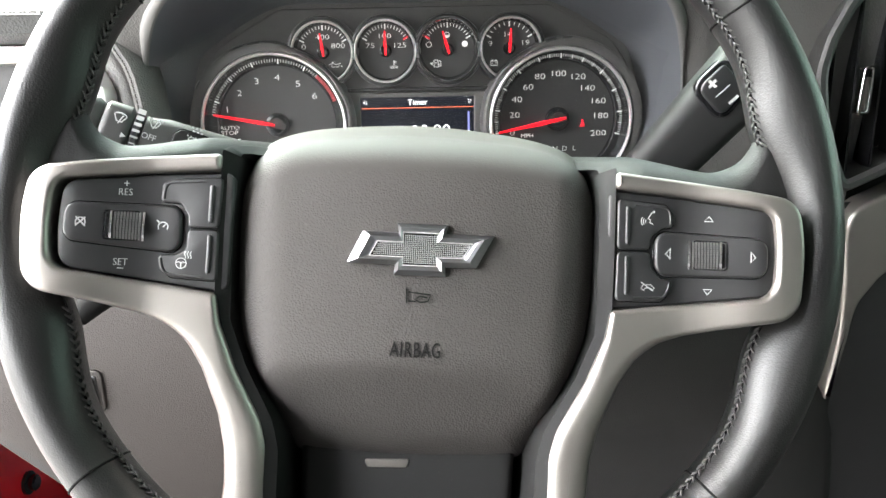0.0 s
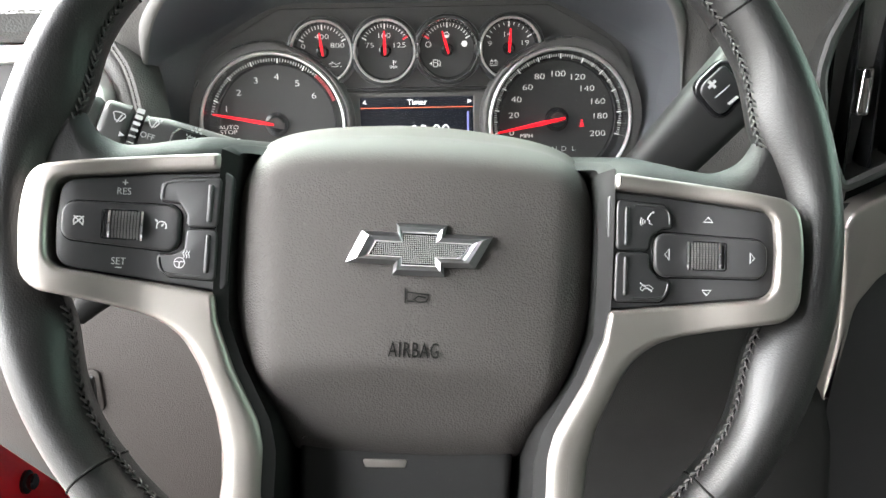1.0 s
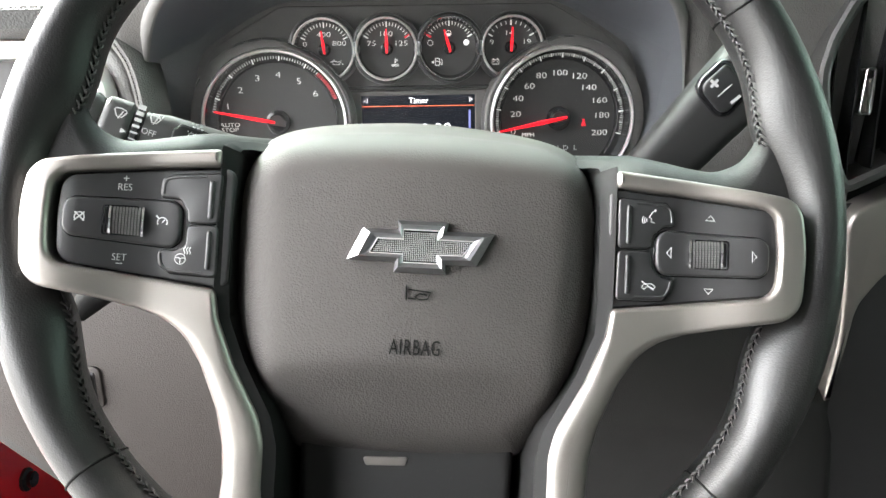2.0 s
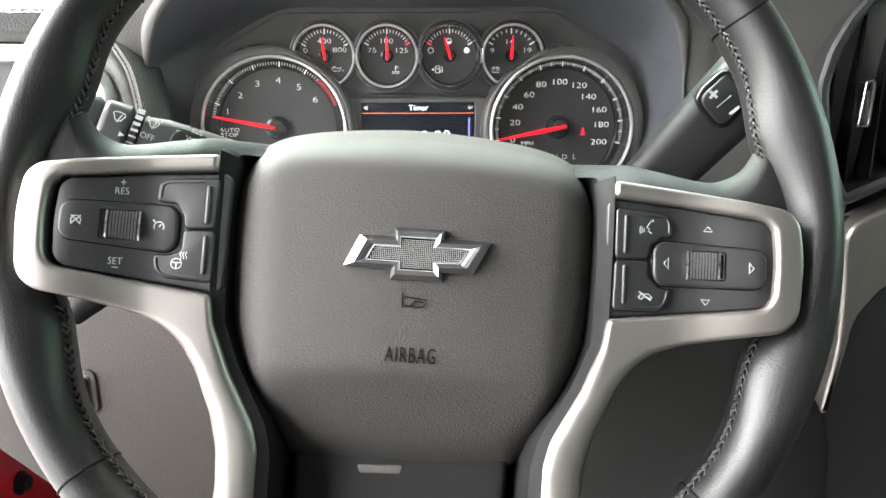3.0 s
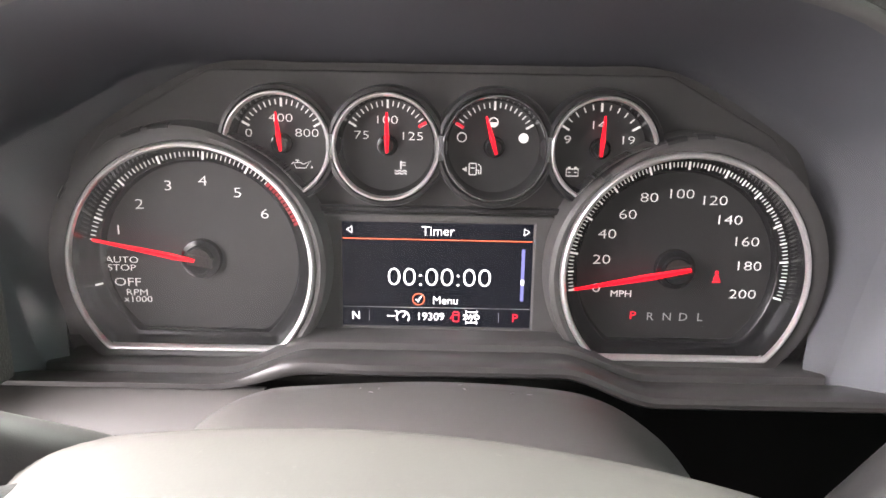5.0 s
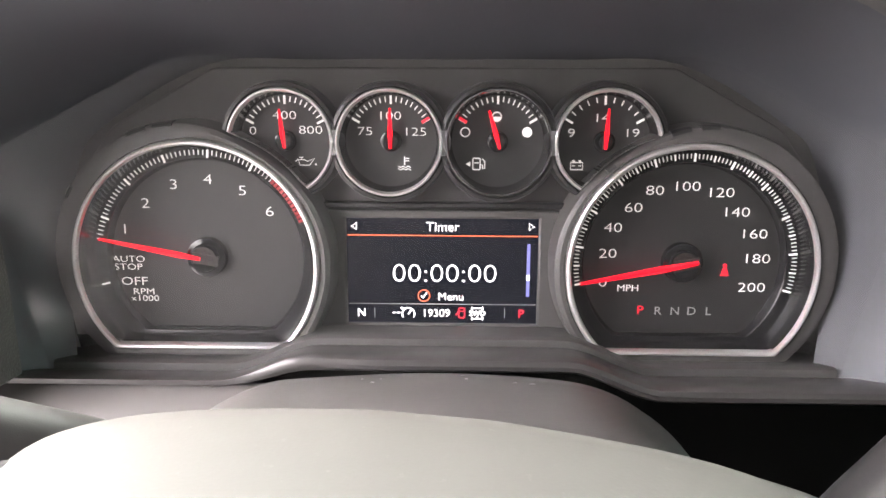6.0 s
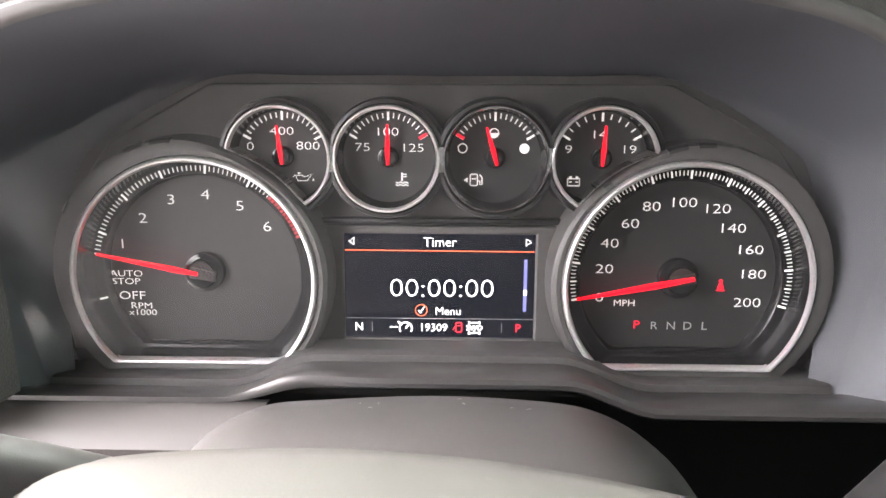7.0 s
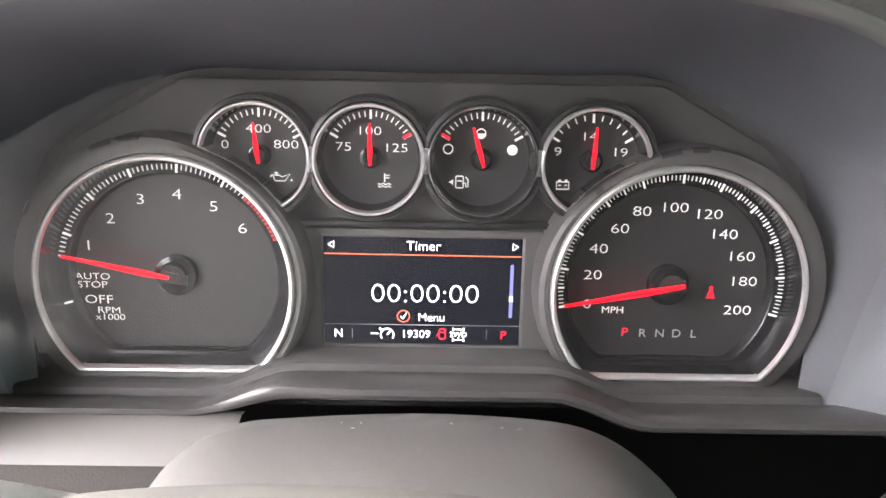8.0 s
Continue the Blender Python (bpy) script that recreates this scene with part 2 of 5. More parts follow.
def rounded(pts, r, n=5):
    """Fillets every corner of a closed outline with radius r."""
    out = []
    k = len(pts)
    for i in range(k):
        a, b, c = (Vector(pts[(i + d) % k][:2]) for d in (-1, 0, 1))
        u, v = (a - b), (c - b)
        lu, lv = u.length, v.length
        u.normalize(), v.normalize()
        ang = u.angle(v, math.pi)
        if ang > radians(172):
            out.append(tuple(b))
            continue
        ri = r[i] if isinstance(r, (list, tuple)) else r
        cut = min(ri / math.tan(ang / 2), lu * 0.48, lv * 0.48)
        rr = cut * math.tan(ang / 2)
        mid = b + (u + v).normalized() * (rr / math.sin(ang / 2))
        p0, p1 = b + u * cut, b + v * cut
        a0 = math.atan2(p0.y - mid.y, p0.x - mid.x)
        a1 = math.atan2(p1.y - mid.y, p1.x - mid.x)
        da = (a1 - a0 + math.pi) % (2 * math.pi) - math.pi
        for j in range(n + 1):
            t = a0 + da * j / n
            out.append((mid.x + rr * math.cos(t), mid.y + rr * math.sin(t)))
    return out


def curve(pts, n=6, closed=True):
    """Catmull-Rom through points of any dimension."""
    k = len(pts)
    P = [Vector(p) for p in pts]
    out = []
    for i in range(k if closed else k - 1):
        g = (lambda j: P[j % k]) if closed else (lambda j: P[min(max(j, 0), k - 1)])
        a, b, c, d = g(i - 1), g(i), g(i + 1), g(i + 2)
        for j in range(n):
            t = j / n
            out.append(tuple(0.5 * (2 * b + (c - a) * t + (2 * a - 5 * b + 4 * c - d) * t * t + (3 * b - a - 3 * c + d) * t ** 3)))
    if not closed:
        out.append(tuple(P[-1]))
    return out


def inset(pts, d):
    k = len(pts)
    out = []
    for i in range(k):
        a, b, c = (Vector(pts[(i + s) % k][:2]) for s in (-1, 0, 1))
        n1 = Vector((-(b - a).y, (b - a).x))
        n2 = Vector((-(c - b).y, (c - b).x))
        n1 = n1.normalized() if n1.length > 1e-9 else n2.normalized()
        n2 = n2.normalized() if n2.length > 1e-9 else n1
        s = n1 + n2
        s = s.normalized() if s.length > 1e-6 else n1
        k2 = 1 / max(0.5, s.dot(n1))
        out.append(tuple(b + s * d * k2))
    return out


def loft(bm, loops, closed=True, cap0=False, cap1=False):
    rows = [[bm.verts.new(p) for p in lp] for lp in loops]
    k = len(rows[0])
    for a, b in zip(rows, rows[1:]):
        for i in range(k if closed else k - 1):
            j = (i + 1) % k
            bm.faces.new((a[i], a[j], b[j], b[i]))
    if cap0:
        bm.faces.new(rows[0][::-1])
    if cap1:
        bm.faces.new(rows[-1])
    return rows


def slab(bm, pts, z0, z1, r=0.001, n=3, back=True):
    """An outline raised from z0 to z1 with a rounded front edge."""
    pts = [p[:2] for p in pts]
    if area(pts) < 0:
        pts = pts[::-1]
    loops = [[(x, y, z0) for x, y in pts]]
    for i in range(n + 1):
        a = math.pi / 2 * i / n
        q = inset(pts, r * (1 - math.cos(a))) if i else pts
        loops.append([(x, y, z1 - r + r * math.sin(a)) for x, y in q])
    loft(bm, loops, cap0=back, cap1=True)
    return bm


def tube(bm, pts, r, sides=6, closed=False, cap=True):
    """A round cord along points; r may be a list."""
    P = [Vector(p) for p in pts]
    k = len(P)
    rows = []
    up = Vector((0.13, 0.21, 1))
    for i, p in enumerate(P):
        t = (P[(i + 1) % k] - P[i - 1]) if closed else (P[min(i + 1, k - 1)] - P[max(i - 1, 0)])
        t.normalize()
        s = t.cross(up)
        s = s.normalized() if s.length > 1e-5 else Vector((1, 0, 0))
        u = s.cross(t)
        rad = r[i] if isinstance(r, (list, tuple)) else r
        rows.append([p + (s * math.cos(a) + u * math.sin(a)) * rad for a in (2 * math.pi * j / sides for j in range(sides))])
    if closed:
        rows.append(rows[0])
    loft(bm, rows, cap0=cap and not closed, cap1=cap and not closed)
    if closed:
        bmesh.ops.remove_doubles(bm, verts=bm.verts, dist=1e-7)
    return bm


def box(bm, x0, x1, y0, y1, z0, z1):
    loft(bm, [[(x0, y0, z), (x1, y0, z), (x1, y1, z), (x0, y1, z)] for z in (z0, z1)], cap0=True, cap1=True)
    return bm


def turned(bm, profile, cx=0.0, cy=0.0, n=48, reach=None, cap=True):
    """Lofts (radius, z) rings round an axis; reach(angle, radius) trims the radius."""
    loops = []
    for r, z in profile:
        lp = []
        for i in range(n):
            a = 2 * math.pi * i / n
            q = reach(a, r) if reach else r
            lp.append((cx + q * math.cos(a), cy + q * math.sin(a), z))
        loops.append(lp)
    loft(bm, loops, cap1=cap)
    return bm


def stroke(bm, pts, w, z, closed=False, t=0.00012):
    """A printed line of width w with a little thickness."""
    P = [Vector(p[:2]) for p in pts]
    k = len(P)
    left, right = [], []
    for i in range(k):
        a = P[i - 1] if (i or closed) else P[i]
        c = P[(i + 1) % k] if (i < k - 1 or closed) else P[i]
        d = (c - a).normalized()
        nrm = Vector((-d.y, d.x)) * w / 2
        left.append(P[i] + nrm), right.append(P[i] - nrm)
    for i in range(k if closed else k - 1):
        j = (i + 1) % k
        quad = [left[i], right[i], right[j], left[j]]
        top = [bm.verts.new((*q, z + t)) for q in quad]
        bm.faces.new(top)
        low = [bm.verts.new((*q, z - t)) for q in quad]
        for s in range(4):
            bm.faces.new((low[s], low[(s + 1) % 4], top[(s + 1) % 4], top[s]))
    return bm


def fill(bm, pts, z, t=0.00012):
    pts = [p[:2] for p in pts]
    if area(pts) < 0:
        pts = pts[::-1]
    loft(bm, [[(*p, z - t) for p in pts], [(*p, z + t) for p in pts]], cap1=True)
    return bm


def arc(cx, cy, r, a0, a1, n=16):
    return [(cx + r * math.cos(radians(a0 + (a1 - a0) * i / n)), cy + r * math.sin(radians(a0 + (a1 - a0) * i / n))) for i in range(n + 1)]


def writing(name, text, x, y, z, size, mat, parent, wide=1.0, spacing=1.0, label="", turn=0.0, bold=0.0, depth=0.0001):
    """Raised or printed text, centred on (x, y) of its parent's face."""
    c = bpy.data.curves.new(name, "FONT")
    c.body, c.size = text, size
    c.align_x, c.align_y = "CENTER", "CENTER"
    c.space_character = spacing
    c.extrude, c.offset, c.resolution_u = depth, bold, 3
    tmp = bpy.data.objects.new(name, c)
    me = bpy.data.meshes.new_from_object(tmp)
    bpy.data.objects.remove(tmp)
    bpy.data.curves.remove(c)
    me.name = name
    xs = [v.co.x for v in me.vertices]
    ys = [v.co.y for v in me.vertices]
    mx, my = (min(xs) + max(xs)) / 2, (min(ys) + max(ys)) / 2
    me.transform(Matrix.Translation((x, y, z)) @ Matrix.Rotation(radians(turn), 4, "Z") @ Matrix.Diagonal((wide, 1, 1, 1)) @ Matrix.Translation((-mx, -my, 0)))
    me.materials.clear()
    me.materials.append(mat)
    ob = new(name, me)
    ob.parent = parent
    if label:
        ob["label"] = label
    return ob


def B():
    return bmesh.new()


# the axes of the instrument cluster: x across, y up, z towards the driver
CLUSTER = pose(0, 0, 0.8, 90, 0, 0)
# the axes of the steering wheel, leaned back and turned a little to the right
WHEEL = pose(-0.0016, -0.308, 0.7735, 71, 0, 0) @ pose(0, 0, 0, 0, 0, -4.3)

# ---------------------------------------------------------------- cab shell
def cab():
    # floor, with roof and walls out of view added to shape the light; windscreen, side window and open door left free
    fl = tagged(part("floor", box(B(), -0.75, 1.35, -2.2, 1.0, -0.02, 0.0), CARPET), "black carpeted cab floor", "floor", kind="structure")
    roof = B()
    box(roof, -0.60, 1.25, -2.0, 0.04, 1.42, 1.46)
    tagged(part("ceiling", roof, HEADLINER), "unseen grey roof lining added to shape the light in the cab", "ceiling", kind="structure")
    w = B()
    box(w, -0.60, 1.25, -2.0, -1.94, 0.0, 0.92)
    box(w, -0.60, -0.48, -2.0, -1.94, 0.92, 1.42)
    box(w, 1.02, 1.25, -2.0, -1.94, 0.92, 1.42)
    tagged(part("wall_back", w, TRIM), "unseen dark back wall added to close the cab", "wall", kind="structure")
    w = B()
    box(w, 1.19, 1.25, -1.94, 0.85, 0.0, 0.84)
    box(w, 1.19, 1.25, -1.94, -0.80, 0.84, 1.42)
    box(w, 1.19, 1.25, -0.80, 0.20, 0.84, 0.94)
    box(w, 1.19, 1.25, 0.20, 0.30, 0.84, 1.36)
    box(w, 1.19, 1.25, -0.80, 0.20, 1.36, 1.42)
    tagged(part("wall_right", w, TRIM), "unseen dark passenger side added to close the cab", "wall", kind="structure")
    w = B()
    box(w, -0.60, -0.54, -1.94, -0.92, 0.0, 0.98)
    box(w, -0.60, -0.54, -1.94, -1.84, 0.98, 1.42)
    box(w, -0.60, -0.54, -1.06, -0.92, 0.98, 1.42)
    tagged(part("wall_left", w, TRIM), "unseen dark driver side added to block light behind the open door", "wall", kind="structure")
    w = B()
    box(w, -0.60, 1.25, 0.78, 0.85, 0.0, 0.92)
    tagged(part("wall_front", w, CAVITY), "dark bulkhead under the windscreen", "wall", kind="structure")
    # ground out of view, added to bounce daylight in through the open door
    g = B()
    box(g, -40, 40, -40, 40, -0.62, -0.60)
    tagged(part("ground", g, GROUND), "unseen grey ground added outside the open door to bounce light", "ground", kind="structure")
    # the door jamb in body paint, seen past the end of the dashboard
    w = B()
    slab(w, rounded([(-0.16, 0.0), (0.78, 0.0), (0.78, 0.95), (0.30, 0.95), (-0.16, 0.66)], 0.05), 0, 0.05, 0.012)
    jamb = part("door_jamb", w, RED_PAINT)
    jamb.matrix_world = Matrix(((0, 0, 1, -0.60), (1, 0, 0, 0.12), (0, 1, 0, 0), (0, 0, 0, 1)))
    tagged(jamb, "red painted door jamb beside the dashboard", "door jamb", kind="structure")
    bolt = part("bolt", turned(B(), [(0.016, 0), (0.016, 0.004), (0.011, 0.006), (0.011, 0.012), (0.009, 0.014)], n=6 * 4), GLOSS, jamb, "black hinge bolt")
    bolt.location = (0.17, 0.305, 0.05)
    # tinted windscreen
    g = B()
    rows = [[(x, y - 0.05 * ((x - 0.32) / 0.9) ** 2, z) for x in np.linspace(-0.58, 1.22, 13)] for y, z in ((0.80, 0.90), (0.55, 1.08), (0.30, 1.25), (0.04, 1.43))]
    loft(g, rows, closed=False)
    tagged(part("window_1", g, GLASS), "tinted windscreen glass", "window", kind="structure")
    # rear panes out of view, their deep tint added to dim light from behind
    g = box(B(), -0.48, 1.02, -1.972, -1.968, 0.92, 1.42)
    tagged(part("window_2", g, DIM_GLASS), "unseen rear window glass, tinted deep to cut the light from behind", "window", kind="structure")
    g = box(B(), -0.572, -0.568, -1.84, -1.06, 0.98, 1.42)
    tagged(part("window_3", g, DIM_GLASS), "unseen rear door glass, tinted deep to cut the light from behind", "window", kind="structure")
    g = box(B(), 1.218, 1.222, -0.80, 0.20, 0.94, 1.36)
    tagged(part("window_4", g, SIDE_GLASS), "green tinted passenger door glass", "window", kind="structure")
    # windscreen pillars
    for s, x in ((-1, -0.56), (1, 1.2)):
        p = B()
        tube(p, [(x, 0.8, 0.9), (x + 0.02, 0.3, 1.18), (x + 0.03 * s, 0.02, 1.44)], 0.045, 8)
        tagged(part("pillar", p, HEADLINER), "light grey windscreen pillar trim", "pillar", "windscreen pillars", "structure")


cab()


# dark seat out of view, added so that the wheel reflects less light
def seat():
    s = thing("driver_seat", pose(-0.02, -0.98, 0, 0, 0, 0), "unseen black seat added behind the camera to darken reflections", "car seat")

    def cushion(w, h, d, r):
        out = rounded([(-w, -h), (w, -h), (w, h), (-w, h)], r, 6)
        b = slab(B(), out, -d, d, d * 0.6, 5)
        return b
    bk = part("backrest", cushion(0.27, 0.36, 0.07, 0.09), SEAT, s)
    bk.matrix_basis = pose(0, -0.06, 0.78, 74, 0, 0)
    hd = part("headrest", cushion(0.14, 0.09, 0.05, 0.05), SEAT, s)
    hd.matrix_basis = pose(0, -0.22, 1.26, 80, 0, 0)
    ct = part("seat_cushion", cushion(0.27, 0.20, 0.08, 0.08), SEAT, s)
    ct.matrix_basis = pose(0, 0.16, 0.36, 6, 0, 0)
    part("base", box(B(), -0.22, 0.22, -0.10, 0.30, 0.0, 0.29), SATIN, s)


seat()


# ---------------------------------------------------------------- dashboard
LIP = [(204, -50, -50), (203, -10, -50), (199, 26, -54), (191, 58, -70), (171, 90, -97), (138, 112, -114), (80, 123, -119), (0, 126.5, -120)]
RIGHT_LIP = [(204, -50, -50), (204, -10, -50), (201, 26, -53), (196, 58, -60), (180, 91, -76), (145, 114, -91), (84, 125.5, -101)]
LIP = curve(mm(RIGHT_LIP + LIP[-1:] + [(-x, z, y) for x, z, y in LIP[-2::-1]]), 5, closed=False)
BACK = [(174, -52, -22), (179, -22, -14), (185, 14, 2), (178, 53, 5), (162, 71, 5), (111, 98.5, 5), (60, 100.5, 5), (0, 100.5, 5)]
BACK = curve(mm(BACK + [(-x, z, y) for x, z, y in BACK[-2::-1]]), 5, closed=False)


def clu(x, z, y):
    """A place given as across, up and forward of the display's middle."""
    return (x, y, 0.8 + z)


def binnacle():
    hood = thing("instrument_hood", Matrix(), "dark matt plastic hood over the instruments, its rolled lip painted pale for caught light", "instrument hood", kind="structure")
    lining = B()
    mids = []
    for k in (0.0, 0.12, 0.4, 0.75, 1.0):
        mids.append([clu(*(Vector(a).lerp(Vector(b), k) + Vector((0, 0.004 * math.sin(math.pi * k), 0)))) for a, b in zip(LIP, BACK)])
    loft(lining, mids, closed=False)
    part("lining", lining, CAVITY, hood, "matt black hood lining")
    # front edge painted pale for caught light, wide at the upper corners, then a dark front band and the rolled outer
    # edge
    def ring(rows_of):
        bm = B()
        rows = []
        for off, fwd in rows_of:
            row = []
            for i, p in enumerate(LIP):
                a, b = Vector(LIP[max(i - 1, 0)]), Vector(LIP[min(i + 1, len(LIP) - 1)])
                d = b - a
                nrm = Vector((d.y, -d.x)).normalized()
                if nrm.dot(Vector((p[0], p[1] - 0.02))) < 0:
                    nrm = -nrm
                corner = math.exp(-((p[1] - 0.078) / 0.022) ** 2) if abs(p[0]) > 0.1 else 0.0
                slim = 0.12 + 0.88 * min(1, max(0, (p[1] - 0.045) / 0.03))
                o = off * (1 + 0.5 * corner) * slim if off < 0.0058 else off + 0.0054 * ((1 + 0.5 * corner) * slim - 1)
                row.append(clu(p[0] + nrm.x * o, p[1] + nrm.y * o, p[2] + fwd))
            rows.append(row)
        loft(bm, rows, closed=False)
        return bm
    part("front_edge", ring(((0.0, 0.0), (0.0006, -0.0022), (0.0020, -0.0034), (0.0042, -0.0036), (0.0054, -0.0026))), LIP_EDGE, hood, "rolled front edge painted pale for caught light")
    part("front_band", ring(((0.0054, -0.0026), (0.0062, -0.0010), (0.0085, -0.0016), (0.016, -0.0050), (0.024, -0.0066), (0.029, -0.0060))), FASCIA, hood, "grey grained front band")
    part("outer_edge", ring(((0.029, -0.0060), (0.0325, -0.0042), (0.0345, 0.0), (0.0352, 0.006), (0.0362, 0.03), (0.038, 0.07), (0.041, 0.11))), PAD, hood, "rolled outer edge")


binnacle()


def hump(x, flat, top, w0, w1):
    k = min(1, max(0, (w1 - abs(x)) / (w1 - w0)))
    k = k * k * (3 - 2 * k)
    return flat + (top - flat) * k


def shelf():
    s = B()
    rows = []
    for y, flat, top in ((0.016, -0.0478, -0.0330), (-0.012, -0.0472, -0.0325), (-0.027, -0.0445, -0.0305), (-0.033, -0.0412, -0.0280), (-0.046, -0.0392, -0.0265), (-0.052, -0.0389, -0.0262), (-0.0548, -0.0398, -0.0270), (-0.0560, -0.0418, -0.0290), (-0.0555, -0.0440, -0.0310), (-0.052, -0.0460, -0.0330)):
        row = []
        for x in np.linspace(-0.215, 0.215, 73):
            # on the door side the front edge is slim and lies straight on the pale ledge
            k = min(1, max(0, (-0.03 - x) / 0.06))
            row.append(clu(x, hump(x, flat + k * max(0, -0.0412 - flat) * (y < -0.05), top, 0.055, 0.098), y + k * max(0, -0.0508 - y)))
        rows.append(row)
    loft(s, rows, closed=False)
    tagged(part("cluster_shelf", s, SHELF), "dark satin plastic ledge under the instruments with a raised middle", "trim", kind="structure")


shelf()


def dash():
    # lower panel on the driver's left, grained plastic painted darker than its ledge for shade
    p = B()
    rows = []
    for y, z in ((-0.044, -0.0425), (-0.0500, -0.0414), (-0.0585, -0.0445), (-0.0655, -0.0495), (-0.0695, -0.0545), (-0.0697, -0.0570), (-0.078, -0.086), (-0.086, -0.15), (-0.085, -0.21), (-0.074, -0.28), (-0.050, -0.36), (-0.010, -0.43), (0.06, -0.47)):
        x0 = -0.53 if z > -0.10 else max(-0.53, min(-0.15, -0.350 + 0.95 * max(-0.19, -0.225 - z)))
        rows.append([clu(x, z - 0.02 * max(0, (-x - 0.30) / 0.2) ** 2, y + 0.9 * max(0, -x - 0.33) ** 1.6) for x in np.linspace(x0, -0.075, 30)])
    # ledge of the same plastic, painted paler because more light falls on it
    lg = B()
    loft(lg, rows[:5], closed=False)
    tagged(part("dash_ledge", lg, LIT_LEDGE), "smooth ledge above the lower dashboard panel, painted paler for the light on it", "trim", kind="structure")
    loft(p, rows[4:], closed=False)
    panel = tagged(part("knee_panel", p, PANEL), "warm grey grained lower dashboard panel left of the column", "dash panel", kind="structure")
    # lower panel on the right of the column, dark
    p = B()
    rows = []
    for y, z in ((-0.030, -0.118), (-0.060, -0.112), (-0.078, -0.118), (-0.084, -0.135), (-0.083, -0.18), (-0.078, -0.225), (-0.064, -0.252), (-0.040, -0.285), (-0.010, -0.35), (0.02, -0.46)):
        rows.append([clu(x, z - 0.02 * max(0, (x - 0.22) / 0.1), y) for x in np.linspace(0.075, 0.34, 20)])
    loft(p, rows, closed=False)
    tagged(part("knee_panel", p, PANEL_DARK), "dark lower dashboard panel right of the column", "dash panel", kind="structure")
    # near-black sheets that paint the shade between ledge and lower panel and close gaps
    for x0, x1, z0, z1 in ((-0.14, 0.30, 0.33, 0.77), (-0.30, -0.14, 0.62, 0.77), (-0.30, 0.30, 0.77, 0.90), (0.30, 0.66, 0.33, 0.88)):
        tagged(part("dash_backing", box(B(), x0, x1, 0.06, 0.065, z0, z1), SHADE_BLACK), "near-black sheet standing in for shade behind the dashboard", "trim", kind="structure")
    # main dash top
    p = B()
    rows = []
    for y, z in ((-0.085, 0.098), (-0.100, 0.112), (-0.090, 0.128), (-0.04, 0.140), (0.12, 0.142), (0.45, 0.128), (0.80, 0.10)):
        rows.append([clu(x, z, y) for x in np.linspace(0.19, 1.2, 24)])
    loft(p, rows, closed=False)
    tagged(part("dash_top", p, PAD), "dark grey leatherette dashboard top on the passenger side", "dashboard", kind="structure")
    p = B()
    rows = []
    for y, z in ((-0.070, 0.073), (-0.082, 0.080), (-0.086, 0.092), (-0.075, 0.108), (-0.04, 0.120), (0.12, 0.132), (0.45, 0.125), (0.80, 0.10)):
        rows.append([clu(x, z, y) for x in np.linspace(-0.54, -0.19, 16)])
    loft(p, rows, closed=False)
    tagged(part("dash_top", p, PAD), "dark grey stitched leatherette dashboard top beside the door", "dashboard", kind="structure")
    # middle top behind the hood
    p = B()
    rows = []
    for y, z in ((-0.075, 0.141), (0.0, 0.156), (0.12, 0.150), (0.45, 0.128), (0.80, 0.10)):
        rows.append([clu(x, z - 0.25 * max(0, abs(x) - 0.1) ** 1.5, y) for x in np.linspace(-0.2, 0.2, 24)])
    loft(p, rows, closed=False)
    tagged(part("dash_top", p, PAD), "dark leatherette dashboard top over the instrument hood", "dashboard", kind="structure")
    # stitched seam along the left dash top
    st = B()
    for i in range(46):
        x = -0.52 + i * 0.0068
        tube(st, [clu(x, 0.0935, -0.0858), clu(x + 0.002, 0.0940, -0.0866), clu(x + 0.0045, 0.0937, -0.0862)], 0.0006, 5)
    tagged(part("dash_stitching", st, THREAD), "pale grey stitched seam along the dashboard edge", "stitching", kind="stuff")
    # silver strip and grey fascia below it
    p = B()
    rows = []
    for y, z in ((-0.062, 0.0735), (-0.070, 0.0715), (-0.0725, 0.066), (-0.070, 0.0605), (-0.062, 0.0585)):
        rows.append([clu(x, z, y) for x in np.linspace(-0.53, -0.246, 12)])
    loft(p, rows, closed=False)
    tagged(part("dash_strip", p, RING), "satin silver strip across the dashboard end", "trim", kind="structure")
    p = B()
    rows = []
    for y, z in ((-0.060, 0.075), (-0.064, 0.045), (-0.062, 0.0), (-0.050, -0.052)):
        rows.append([clu(x, z, y + 1.2 * max(0, x + 0.215)) for x in np.linspace(-0.53, -0.198, 16)])
    loft(p, rows, closed=False)
    tagged(part("dash_fascia", p, PANEL_DARK), "dark grey fascia beside the hood", "dash panel", kind="structure")
    # right fascia between hood and centre vent
    p = B()
    rows = []
    for y, z in ((-0.086, 0.100), (-0.082, 0.08), (-0.072, 0.03), (-0.062, -0.02), (-0.055, -0.075)):
        rows.append([clu(x, z, y - 0.10 * max(0, x - 0.23)) for x in np.linspace(0.214, 0.33, 14)])
    loft(p, rows, closed=False)
    tagged(part("dash_fascia", p, FASCIA), "grained grey fascia between hood and centre vent", "dash panel", kind="structure")
    # centre stack, gloss black
    p = B()
    rows = []
    for y, z in ((-0.085, -0.055), (-0.098, -0.075), (-0.100, -0.15), (-0.098, -0.25), (-0.085, -0.36)):
        rows.append([clu(x, z, y) for x in np.linspace(0.318, 0.62, 12)])
    loft(p, rows, closed=False)
    tagged(part("centre_stack", p, SATIN), "black centre stack panel beside the silver trim", "dash panel", kind="structure")
